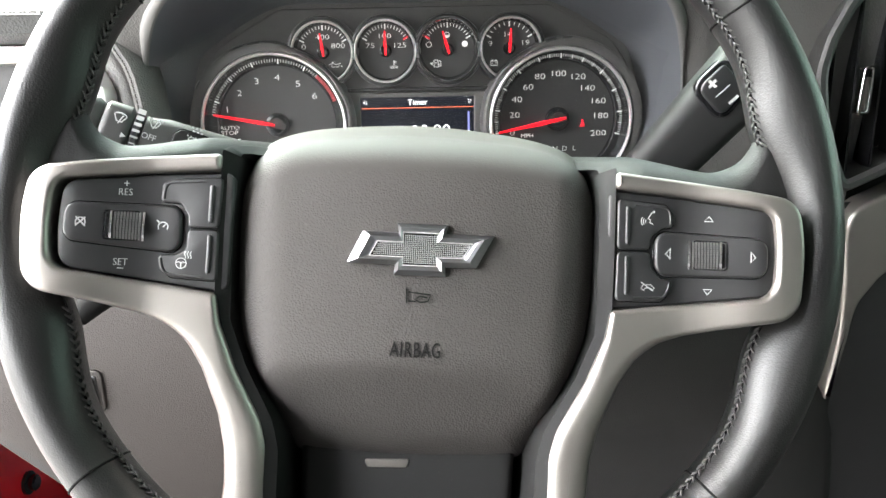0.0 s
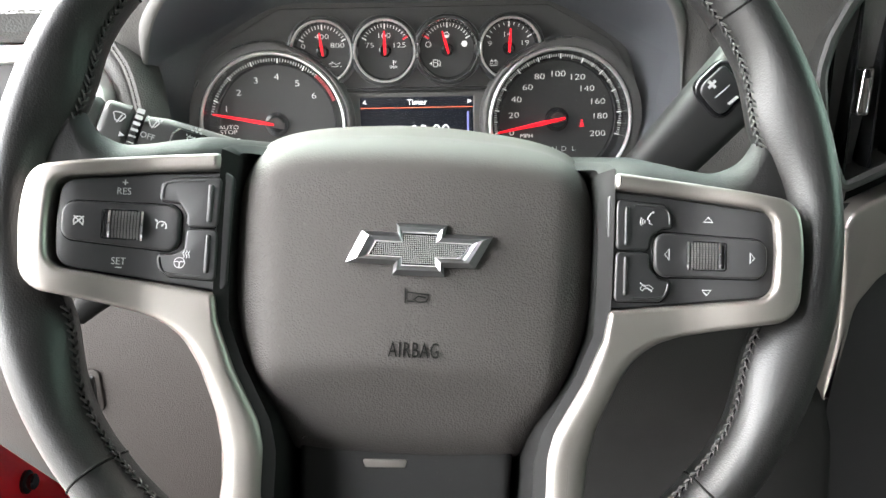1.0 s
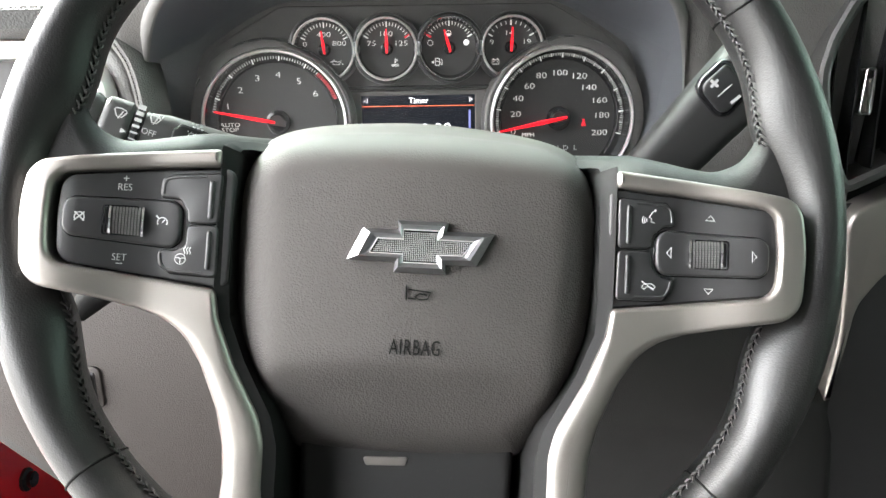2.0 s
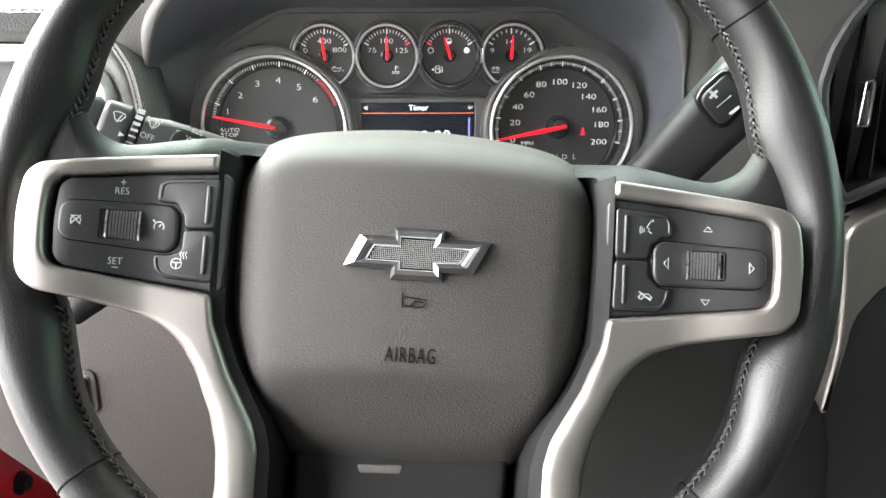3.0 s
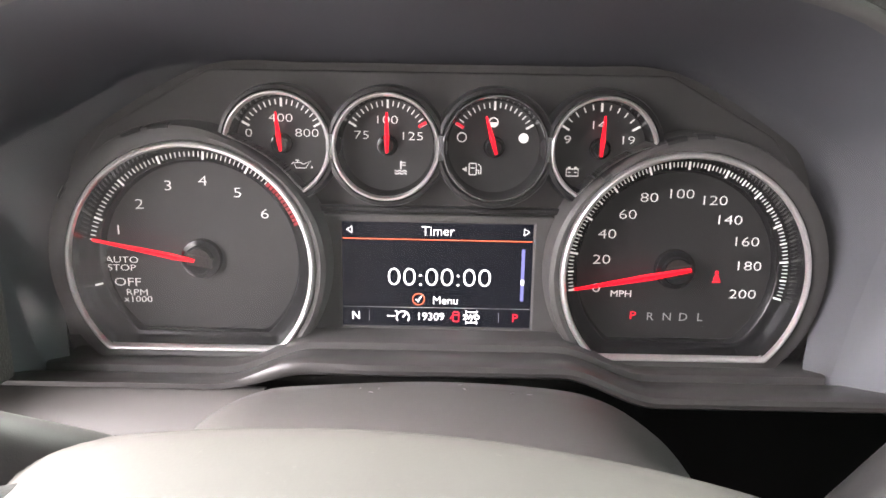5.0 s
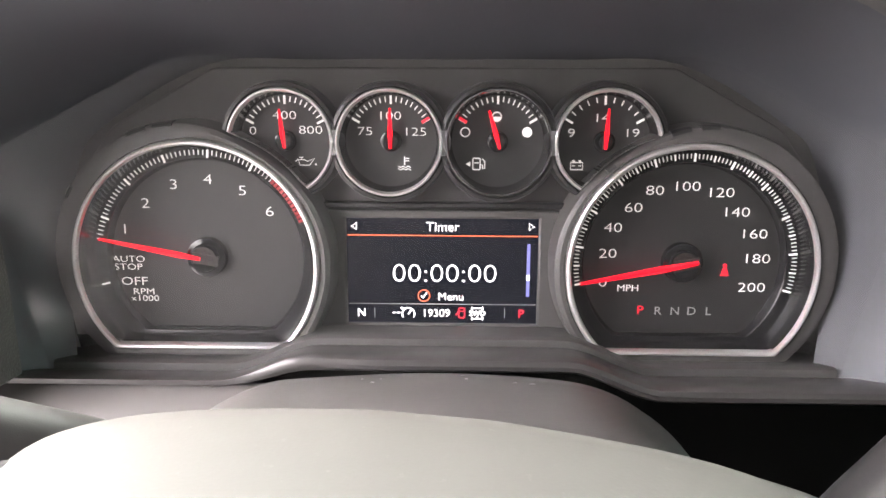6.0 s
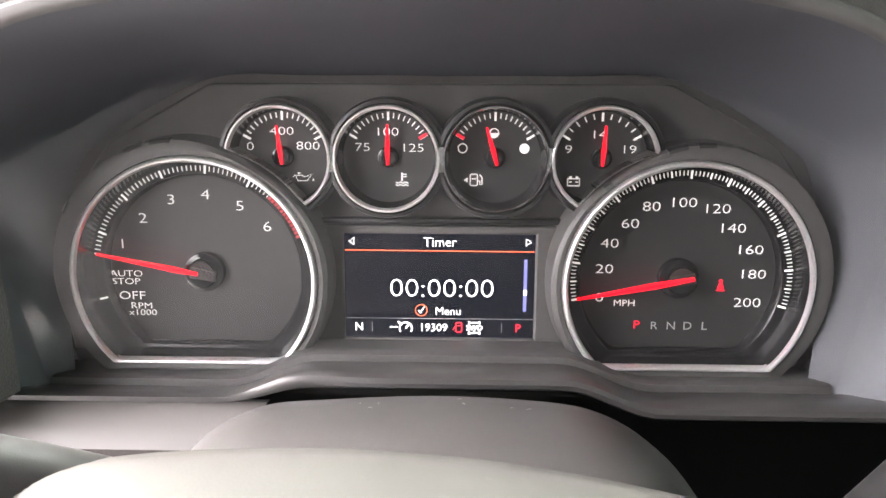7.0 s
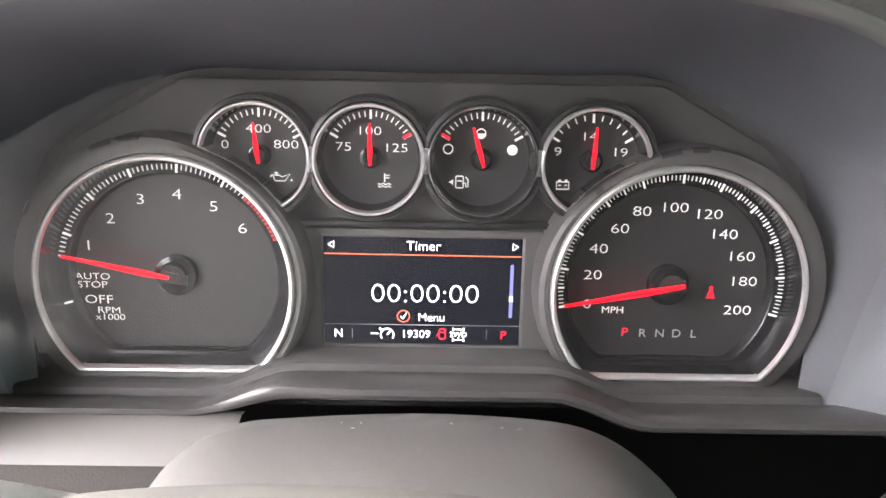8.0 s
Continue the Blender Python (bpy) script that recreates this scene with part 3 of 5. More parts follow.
    # silver trim that sweeps round the stack and narrows to a point
    trim = curve(mm([(430, -12), (385, -27), (341, -47), (326, -54), (316, -64), (314, -81), (317, -114), (318, -159), (313, -204), (317, -206), (325, -164), (329, -136), (337, -121), (352, -105), (390, -92), (430, -84)]), 4)
    p = B()
    slab(p, [(x, z) for x, z in trim], -0.02, 0.004, 0.0035, 4)
    t = part("stack_trim", p, SILVER)
    t.matrix_world = pose(0, -0.098, 0.8, 90, 0, 0)
    tagged(t, "satin silver trim sweeping round the centre stack", "trim", kind="structure")


dash()


def right_vent():
    v = thing("air_vent", pose(0, -0.097, 0.8, 90, 0, 0), "black centre air vent with slim upright slats and a chrome tab", "air vent")
    out = rounded(mm([(307, -47), (345, -30), (430, -4), (430, 110), (312, 106), (297, 88), (286, 66), (280, 40), (288, -7)]), [0.010, 0.02, 0.01, 0.02, 0.02, 0.03, 0.05, 0.05, 0.05], 6)
    if area(out) < 0:
        out = out[::-1]
    fr = B()
    loft(fr, [[(x, y, -0.02) for x, y in out], [(x, y, 0.001) for x, y in out], [(x, y, 0.0035) for x, y in inset(out, 0.002)],
              [(x, y, 0.0035) for x, y in inset(out, 0.0055)], [(x, y, 0.001) for x, y in inset(out, 0.0085)], [(x, y, -0.035) for x, y in inset(out, 0.0095)]])
    part("frame", fr, PANEL_DARK, v, "dark grey curved frame")
    part("backing", slab(B(), inset(out, 0.009), -0.060, -0.038, 0.0005), GLOSS, v)
    for x, y0, y1 in ((0.2945, 0.0, 0.074), (0.3115, -0.034, 0.090), (0.3300, -0.030, 0.092), (0.3490, -0.022, 0.094), (0.3690, -0.016, 0.094)):
        s = B()
        loft(s, [[(x - 0.0007, y, -0.003), (x + 0.0007, y, -0.003), (x + 0.0010, y, -0.014), (x + 0.004, y, -0.030), (x + 0.0024, y, -0.030), (x - 0.001, y, -0.014)] for y in np.linspace(y0, y1, 6)], cap0=True, cap1=True)
        part("slat", s, GLOSS, v)
    ring = rounded(mm([(-5.4, -17.2), (5.0, -17.2), (5.4, 17.2), (-3.2, 17.2)]), 0.0035, 5)
    ring = ring if area(ring) > 0 else ring[::-1]
    tb = B()
    loft(tb, [[(x, y, -0.008) for x, y in ring], [(x, y, 0.002) for x, y in ring], [(x, y, 0.0034) for x, y in inset(ring, 0.0009)], [(x, y, 0.0034) for x, y in inset(ring, 0.0022)], [(x, y, 0.002) for x, y in inset(ring, 0.0028)], [(x, y, -0.004) for x, y in inset(ring, 0.0030)]])
    tab = part("tab", tb, CHROME, v, "chrome ring-shaped vent tab")
    tab.location = (0.3165, 0.0280, 0.0)
    part("grip", slab(B(), inset(ring, 0.0027), -0.006, 0.0008, 0.0012), SILVER, tab, "satin silver grip")
    part("notch", slab(B(), rounded(mm([(-1.8, 9), (2.6, 9), (2.8, 14.6), (-1.4, 14.6)]), 0.0008), 0.0, 0.0016, 0.0004), GLOSS, tab)


right_vent()


def left_vent():
    v = thing("air_vent", pose(-0.2385, -0.082, 0.835, 90, 0, -4), "round black side air vent with a broad chrome rim", "air vent")
    part("rim", turned(B(), [(0.0135, -0.010), (0.0140, 0.000), (0.0155, 0.0052), (0.0185, 0.0072), (0.0220, 0.0062), (0.0242, 0.001), (0.0250, -0.016)], n=56, cap=False), RING, v, "bright broad chrome rim")
    part("backing", turned(B(), [(0.0150, -0.014), (0.0140, -0.013)], n=40), GLOSS, v)
    for y in (-0.007, 0.0, 0.007):
        part("slat", box(B(), -0.0125, 0.0125, y - 0.0009, y + 0.0009, -0.012, -0.001), GLOSS, v)
    # stitched bolster between the vent and the hood
    b = thing("vent_bolster", Matrix(), "dark stitched leatherette bolster curving beside the hood", "dash panel", kind="structure")
    line = curve(mm([(-197, -40), (-197.5, -15), (-198.4, 10), (-199.8, 30), (-201.8, 44), (-205, 56), (-210.4, 66), (-219, 80), (-230, 92)]), 4, closed=False)
    p = B()
    loft(p, [[clu(x + dx, z + 0.3 * dx, y) for dx, y in ((-0.020, -0.058), (-0.018, -0.070), (-0.013, -0.0775), (-0.007, -0.0808), (-0.003, -0.0806), (-0.0015, -0.0795), (0.0, -0.0806), (0.004, -0.0812), (0.008, -0.0785), (0.012, -0.071), (0.0135, -0.052))] for x, z in line], closed=False)
    part("pad", p, FASCIA, b)
    st = B()
    for k in range(len(line) - 1):
        (x0, z0), (x1, z1) = line[k], line[k + 1]
        n = max(1, int(round(math.hypot(x1 - x0, z1 - z0) / 0.0034)))
        for m in range(n):
            q = [((x0 + (x1 - x0) * (m + f) / n), (z0 + (z1 - z0) * (m + f) / n)) for f in (0.0, 0.35, 0.7)]
            tube(st, [clu(x + 0.0012, z + 0.0004, -0.0810 - h) for (x, z), h in zip(q, (0, 0.0005, 0))], 0.00045, 5)
    tagged(part("stitching", st, PANEL, b, "pale stitched seam"), kind="stuff")


left_vent()


def brake_switch():
    s = thing("parking_brake_switch", pose(-0.272, -0.0865, 0.612, 90, 0, 0), "dark parking brake switch set into the lower panel", "switch")
    out = rounded(mm([(-22, -18), (22, -18), (22, 18), (-22, 18)]), 0.006)
    part("surround", slab(B(), out, -0.006, 0.0012, 0.0012), PANEL, s, "grey surround")
    part("recess", slab(B(), inset(out, 0.0045), 0.0005, 0.0018, 0.0005), SATIN, s)
    part("rocker", slab(B(), rounded(mm([(-17, -9), (16, -9), (16, 12), (-17, 12)]), 0.002), 0.0015, 0.0052, 0.0016), PODS, s)
    part("edge", slab(B(), rounded(mm([(-17, -13), (16, -13), (16, -9.6), (-17, -9.6)]), 0.001), 0.0015, 0.0060, 0.001), CHROME, s, "chrome lower edge")
    ic = B()
    stroke(ic, arc(0, 0.0015, 0.0032, 0, 360, 20)[:-1], 0.0007, 0.0053, True)
    stroke(ic, arc(0, 0.0015, 0.0048, -45, 45, 8), 0.0007, 0.0053)
    stroke(ic, arc(0, 0.0015, 0.0048, 135, 225, 8), 0.0007, 0.0053)
    part("symbol", ic, GREY_PRINT, s)


brake_switch()


def bolster():
    # dark rounded panel between the column and the centre stack
    out = rounded([(0.252, -0.36), (0.336, -0.36), (0.331, -0.24), (0.322, -0.2035), (0.300, -0.2015), (0.252, -0.212)], [0.01, 0.01, 0.03, 0.022, 0.02, 0.02], 6)
    p = part("knee_bolster", slab(B(), out, -0.03, 0.0, 0.014, 6), LEVER)
    p.matrix_world = pose(0, -0.100, 0.8, 90, 0, 0)
    tagged(p, "dark rounded panel between the column and the centre stack", "dash panel", kind="structure")


bolster()


# ---------------------------------------------------------------- steering column
def column():
    c = thing("steering_column", Matrix(), "dark grey plastic steering column shroud below the instruments", "steering column")
    top = mm([(-104, -84), (-100, -58), (-90, -40), (-78, -26), (-61.6, -18), (-42, -15.5), (0, -13.3), (41, -15), (62, -19.5), (79, -30), (92, -45), (101, -62), (104, -84)])
    top = curve(top, 4, closed=False)
    full = top + [(0.085, -0.135), (0.0, -0.145), (-0.085, -0.135)]
    sh = B()
    rows = []
    for y, grow, lift in ((-0.094, 0.93, -0.008), (-0.0975, 0.975, -0.0035), (-0.103, 0.995, 0.0), (-0.115, 1.0, 0.0028), (-0.15, 0.96, 0.0080), (-0.185, 0.90, 0.0090), (-0.235, 0.82, 0.0090), (-0.262, 0.78, 0.0090)):
        rows.append([clu(x * grow, (z + 0.06) * grow - 0.06 + lift, y) for x, z in full])
    loft(sh, rows, cap0=True, cap1=True)
    part("shroud", sh, SHROUD, c, "worn upper shroud with pale dust")
    lo = B()
    rows = []
    for y, w, top, bot in ((-0.105, 0.080, -0.100, -0.150), (-0.150, 0.078, -0.100, -0.165), (-0.215, 0.074, -0.085, -0.178), (-0.250, 0.070, -0.080, -0.180), (-0.262, 0.064, -0.080, -0.172)):
        rows.append([clu(x, z, y) for x, z in rounded([(-w, top), (-w, bot + 0.02), (-w * 0.72, bot), (w * 0.72, bot), (w, bot + 0.02), (w, top)], 0.012, 4)])
    loft(lo, rows, cap0=True, cap1=True)
    part("lower_shroud", lo, SHROUD, c, "grey lower shroud")
    # pale crumbs and scratches on top of the shroud
    rng = random.Random(11)
    fl = B()
    for x, y, z in ((-0.0244, -0.1147, 0.7886), (-0.0200, -0.1220, 0.7904), (-0.0179, -0.1162, 0.7893), (0.0102, -0.1088, 0.7880), (0.0115, -0.1172, 0.7900), (0.0278, -0.1194, 0.7898), (0.0336, -0.1194, 0.7894)):
        a, n = rng.uniform(0, 3.1), rng.uniform(0.0004, 0.0011)
        tube(fl, [(x - n * math.cos(a), y - n * math.sin(a), z + 0.24 * n * math.sin(a)), (x + 0.0002, y, z + 0.0001), (x + n * math.cos(a), y + n * math.sin(a), z - 0.24 * n * math.sin(a))], [0.00012, 0.0002, 0.00012], 5)
    tagged(part("dust_flecks", fl, GREY_PRINT, c, "pale dust flecks"), kind="stuff")
    # end of the tilt lever, below the stalk
    lv = B()
    tube(lv, [(-0.118, -0.150, 0.752), (-0.162, -0.162, 0.736), (-0.192, -0.168, 0.723), (-0.212, -0.170, 0.710), (-0.219, -0.171, 0.701)], [0.008, 0.0085, 0.0088, 0.0085, 0.005], 12)
    part("tilt_lever", lv, SHADE_BLACK, c, "dark tilt lever")
    # boot behind the shroud
    bt = B()
    loft(bt, [[clu(0.07 * math.cos(a), -0.085 + 0.05 * math.sin(a) + l, y) for a in (2 * math.pi * i / 28 for i in range(28))] for y, l in ((-0.10, 0.0), (0.06, -0.06))])
    part("boot", bt, CAVITY, c)


column()


def wiper_stalk():
    # local x runs along the stalk from its tip to the column
    tip, root = Vector(clu(-0.183, 0.035, -0.216)), Vector(clu(-0.080, -0.012, -0.190))
    ax = (root - tip).normalized()
    zz = Vector((0, -0.93, 0.36))
    zz = (zz - ax * zz.dot(ax)).normalized()
    yy = zz.cross(ax)
    m = Matrix(((ax.x, yy.x, zz.x, tip.x), (ax.y, yy.y, zz.y, tip.y), (ax.z, yy.z, zz.z, tip.z), (0, 0, 0, 1)))
    s = thing("indicator_stalk", m, "dark grey indicator and wiper stalk with white symbols", "control stalk")

    def body(x0, x1, h0, h1, d, n=8, rnd=0.004):
        b = B()
        rows = []
        for k in range(n + 1):
            t = k / n
            h = h0 + (h1 - h0) * t
            e = 1 - 0.16 * (max(0, 1 - 6 * t) ** 2 + max(0, 6 * t - 5) ** 2)
            sec = rounded([(-d * e, -h * e), (d * e, -h * e), (d * e, h * e), (-d * e, h * e)], min(rnd, d * 0.9, h * 0.8), 4)
            rows.append([(x0 + (x1 - x0) * t, yv, zv) for zv, yv in sec])
        loft(b, rows, cap0=True, cap1=True)
        return b
    part("tip", body(-0.012, 0.0143, 0.0100, 0.0120, 0.0085, rnd=0.007), STALK, s, "rounded grey tip")
    part("sleeve", body(0.0151, 0.0300, 0.0120, 0.0127, 0.0090, rnd=0.006), STALK, s)
    part("collar", body(0.0306, 0.0352, 0.0122, 0.0122, 0.0086, 4, rnd=0.006), SATIN, s, "black wiper speed collar")
    part("arm", body(0.0358, 0.125, 0.0126, 0.0185, 0.0090, rnd=0.008), STALK, s)
    out = rounded(mm([(51.5, 5.5), (54.5, 9.2), (68, 9.6), (71, 7), (67.5, 1.5), (56, -6), (51.5, -5)]), 0.0016)
    part("button_gap", slab(B(), inset(out if area(out) > 0 else out[::-1], -0.0005), 0.006, 0.0092, 0.0002), GLOSS, s)
    part("button", slab(B(), out, 0.006, 0.0098, 0.0009), LEVER, s, "dark washer button")
    z = 0.0093
    bars = B()
    for k in range(6):
        y0 = 0.0108 - k * 0.0036
        stroke(bars, [(0.0309, y0), (0.0349, y0)], 0.0026 - k * 0.00040, 0.0089)
    part("speed_marks", bars, GREY_PRINT, s, "white wiper speed marks")

    def wiper(cx, cy, k, spray):
        b = B()
        q = [(cx + dx * k, cy + dy * k) for dx, dy in ((-3.4, 2.2), (-2.6, 3.2), (0, 3.7), (2.6, 3.2), (3.4, 2.2), (1.4, -1.4), (-1.4, -1.4))]
        stroke(b, q, 0.00062, z, True)
        stroke(b, [(cx - 0.3 * k, cy - 2.6 * k), (cx + 1.4 * k, cy + 2.6 * k)], 0.00062, z)
        if spray:
            for dx in (-3.8, -1.6, 1.6, 3.8):
                stroke(b, [(cx + dx * k, cy + 3.6 * k), (cx + dx * 1.25 * k, cy + 4.8 * k)], 0.00055, z)
        return b
    part("symbol", wiper(0.0236, 0.0030, 0.00092, False), GREY_PRINT, s)
    part("symbol", wiper(0.0408, 0.0060, 0.00080, True), GREY_PRINT, s)
    part("symbol", wiper(0.0615, 0.0040, 0.00070, True), GREY_PRINT, s).location.z = 0.0006
    tri = B()
    fill(tri, mm([(26.4, -3.4), (26.4, -6.2), (29.4, -4.8)]), z)
    part("pointer", tri, GREY_PRINT, s)
    writing("legend", "OFF", 0.0399, -0.0008, z, 0.0046, GREY_PRINT, s, 0.95)
    lamp = B()
    for k in range(3):
        stroke(lamp, [(0.0590 + 0.0022 * k, 0.0122), (0.0602 + 0.0022 * k, 0.0122)], 0.0010, z)
        stroke(lamp, [(0.0600 + 0.0022 * k, 0.0103), (0.0614 + 0.0022 * k, 0.0103)], 0.0008, z)
    part("symbol", lamp, GREY_PRINT, s)


wiper_stalk()


def shifter():
    root, tip = Vector(clu(0.128, -0.035, -0.165)), Vector(clu(0.226, 0.080, -0.182))
    ax = (tip - root).normalized()
    zz = Vector((0.10, -0.95, 0.25))
    zz = (zz - ax * zz.dot(ax)).normalized()
    yy = zz.cross(ax)
    m = Matrix(((ax.x, yy.x, zz.x, root.x), (ax.y, yy.y, zz.y, root.y), (ax.z, yy.z, zz.z, root.z), (0, 0, 0, 1)))
    s = thing("column_shifter", m, "dark plastic column gear lever with a plus and minus button", "gear lever")
    L = (tip - root).length
    b = B()
    rows = []
    for t, h, d in ((-0.25, 0.013, 0.011), (0.0, 0.0165, 0.013), (0.25, 0.0185, 0.0145), (0.5, 0.0200, 0.0155), (0.72, 0.0212, 0.016), (0.81, 0.0212, 0.0155), (0.85, 0.0190, 0.0135), (0.87, 0.012, 0.009)):
        sec = rounded([(-d, -h), (d, -h), (d, h), (-d, h)], 0.010, 5)
        rows.append([(t * L, yv, zv) for zv, yv in sec])
    loft(b, rows, cap0=True, cap1=True)
    part("lever", b, LEVER, s)
    out = rounded(mm([(73, -7), (100, -5), (103, 20), (77, 22)]), [0.008, 0.006, 0.006, 0.009])
    out = out if area(out) > 0 else out[::-1]
    part("button_rim", slab(B(), out, 0.010, 0.0168, 0.0016), GLOSS, s, "gloss black button surround")
    btn = part("button", slab(B(), inset(out, 0.0030), 0.012, 0.0182, 0.0014), PODS, s)
    z = 0.0184
    ic = B()
    stroke(ic, mm([(87, 17.0), (87, 11.4)]), 0.0016, z)
    stroke(ic, mm([(84.2, 14.2), (89.8, 14.2)]), 0.0016, z + 0.0001)
    part("plus_sign", ic, GREY_PRINT, btn)
    ic = B()
    stroke(ic, mm([(83, 7.4), (93, 6.4)]), 0.0005, z)
    part("divider", ic, GREY_PRINT, btn)
    ic = B()
    stroke(ic, mm([(85, -0.8), (91.5, -1.6)]), 0.0016, z)
    part("minus_sign", ic, GREY_PRINT, btn)


shifter()

# ---------------------------------------------------------------- instrument cluster
TACHO, SPEEDO = (-0.1155, 0.006), (0.1163, 0.005)


def cluster():
    c = thing("instrument_cluster", CLUSTER, "instrument cluster with six gauges round a lit dark screen", "instrument cluster")
    back = [(x, z) for x, z, y in BACK]
    low = [(x, hump(x, -0.049, -0.0345, 0.055, 0.098)) for x in np.linspace(-0.206, 0.206, 40)]
    plate = B()
    slab(plate, inset([p for p in back] + low if area(back + low) > 0 else (back + low)[::-1], -0.012), -0.014, -0.0055, 0.0008)
    part("face_plate", plate, PLATE, c, "dark grey face plate")
    # apron that slopes forward under the gauges and ends at a dark joint
    ap = B()
    rows = []
    for y, flat, top in ((0.004, -0.0425, -0.0290), (-0.010, -0.0402, -0.0272), (-0.022, -0.0388, -0.0258), (-0.0285, -0.0384, -0.0254), (-0.0298, -0.0390, -0.0260), (-0.0300, -0.0440, -0.0310)):
        rows.append([(x, hump(x, flat, top, 0.055, 0.098), -y) for x in np.linspace(-0.182, 0.182, 61)])
    loft(ap, rows, closed=False)
    part("apron", ap, PLATE, c, "grey plastic apron below the gauges")
    # raised middle section that carries the small gauges
    arch = rounded(mm([(-109, 97), (109, 97), (160, 69), (174, 50), (175, 30), (62, 33), (-62, 33), (-175, 30), (-174, 50), (-160, 69)]), 0.012)
    part("upper_plate", slab(B(), arch, -0.007, -0.0022, 0.0015), PLATE, c, "matt grey upper plate")
    sill = rounded(mm([(-60, 30.5), (62, 30.5), (62, 33.5), (-60, 33.5)]), 0.001)
    part("brow", slab(B(), sill, -0.006, 0.0022, 0.001), SATIN, c, "black line above the screen")

    def large(name, ctr, label):
        cx, cy = ctr
        g = new(name)
        g.parent = c
        g["label"] = label

        def dee(cut):
            def reach(a, r):
                s = math.sin(a)
                return min(r, cut / -s) if s < -1e-6 else r
            return reach
        # dial face
        f = B()
        turned(f, [(0.0480, -0.0040), (0.0480, -0.0002), (0.0474, 0.0002), (0.001, 0.0002)], cx, cy, 120, dee(0.0358))
        part("dial_face", f, DIAL, g, "matt charcoal dial face", smooth=False)
        st = B()
        turned(st, [(0.0474, 0.0003), (0.0478, 0.0020), (0.0482, 0.0052), (0.0488, 0.0058)], cx, cy, 120, dee(0.0362), cap=False)
        part("dial_step", st, BAND, g)
        # sloping scale band
        b = B()
        loops = []
        for r, w, cut in ((0.0484, 0.0050, 0.0364), (0.0488, 0.0058, 0.0367), (0.0538, 0.0062, 0.0378), (0.0550, 0.0110, 0.0386), (0.0556, 0.0185, 0.0390)):
            lp = []
            for i in range(120):
                a = 2 * math.pi * i / 120
                q = dee(cut)(a, r)
                lp.append((cx + q * math.cos(a), cy + q * math.sin(a), w))
            loops.append(lp)
        loft(b, loops)
        part("scale_band", b, BAND, g, "gloss black sloping scale band")
        # chrome ring
        b = B()
        loops = []
        for r, w, cut in ((0.0555, 0.0170, 0.0387), (0.0557, 0.0188, 0.0390), (0.0563, 0.0200, 0.0396), (0.0572, 0.0204, 0.0404), (0.0580, 0.0200, 0.0411), (0.0585, 0.0188, 0.0415), (0.0586, 0.0160, 0.0416)):
            loops.append([(cx + dee(cut)(a, r) * math.cos(a), cy + dee(cut)(a, r) * math.sin(a), w) for a in (2 * math.pi * i / 160 for i in range(160))])
        loft(b, loops)
        part("chrome_ring", b, RING, g, "bright satin chrome ring with a flat foot")
        # dark outer hood, broader above and outward
        def broad(a):
            near = ((math.degrees(a) - (58 if cx < 0 else 122) + 180) % 360 - 180) / 24
            return 0.0040 * max(0, math.cos(a - radians(150 if cx < 0 else 30))) ** 0.8 - 0.0026 * math.exp(-near * near)
        b = B()
        loops = []
        for r, w, cut in ((0.0586, 0.0165, 0.0416), (0.0590, 0.0182, 0.0420), (0.0612, 0.0186, 0.0440), (0.0634, 0.0172, 0.0460), (0.0642, 0.0130, 0.0466), (0.0652, -0.004, 0.0476)):
            ring = []
            for i in range(160):
                a = 2 * math.pi * i / 160
                q = dee(cut)(a, r + broad(a) * min(1, max(0, (r - 0.0590) / 0.0044)))
                ring.append((cx + q * math.cos(a), cy + q * math.sin(a), w))
            loops.append(ring)
        loft(b, loops)
        part("gauge_hood", b, PLATE, g, "grey plastic gauge hood")
        for a0, a1 in (((96, 104), (107, 115), (147, 152)) if cx < 0 else ((83, 90), (94, 102), (128, 132))):
            nb = B()
            loft(nb, [[(cx + r * math.cos(radians(a)), cy + r * math.sin(radians(a)), w) for r, w in ((0.0646 + broad(radians(a)) - 0.003, 0.0120), (0.0646 + broad(radians(a)), 0.0120), (0.0646 + broad(radians(a)), 0.0160), (0.0636 + broad(radians(a)), 0.0180), (0.0622 + broad(radians(a)), 0.0186))] for a in np.linspace(a0, a1, 7)], cap0=True, cap1=True)
            part("hood_notch", nb, SATIN, g)
        return g

    def ticks(g, ctr, angles, r0, r1, w0, w1, width, mat, name, label=""):
        cx, cy = ctr
        b = B()
        for a in angles:
            ca, sa = math.cos(radians(a)), math.sin(radians(a))
            h = width / 2
            lo = [bm_v for bm_v in ((r0, -h, w0), (r0, h, w0), (r1, h, w1), (r1, -h, w1))]
            top = [b.verts.new((cx + r * ca - s * sa, cy + r * sa + s * ca, w + 0.0004)) for r, s, w in lo]
            bot = [b.verts.new((cx + r * ca - s * sa, cy + r * sa + s * ca, w - 0.0003)) for r, s, w in lo]
            b.faces.new(top)
            for i in range(4):
                b.faces.new((bot[i], bot[(i + 1) % 4], top[(i + 1) % 4], top[i]))
        part(name, b, mat, g, label, smooth=False)

    def needle(g, ctr, ang, length, tail, half, hub, lift, thick):
        cx, cy = ctr
        ca, sa = math.cos(radians(ang)), math.sin(radians(ang))

        def at(r, s, w):
            return (cx + r * ca - s * sa, cy + r * sa + s * ca, w)
        base = B()
        turned(base, [(hub, 0.0), (hub, lift * 0.45), (hub * 0.97, lift * 0.55), (hub * 0.86, lift * 0.58), (hub * 0.82, lift * 0.50), (hub * 0.76, lift * 0.52), (hub * 0.72, lift * 0.9), (hub * 0.66, lift), (0.0006, lift)], cx, cy, 40)
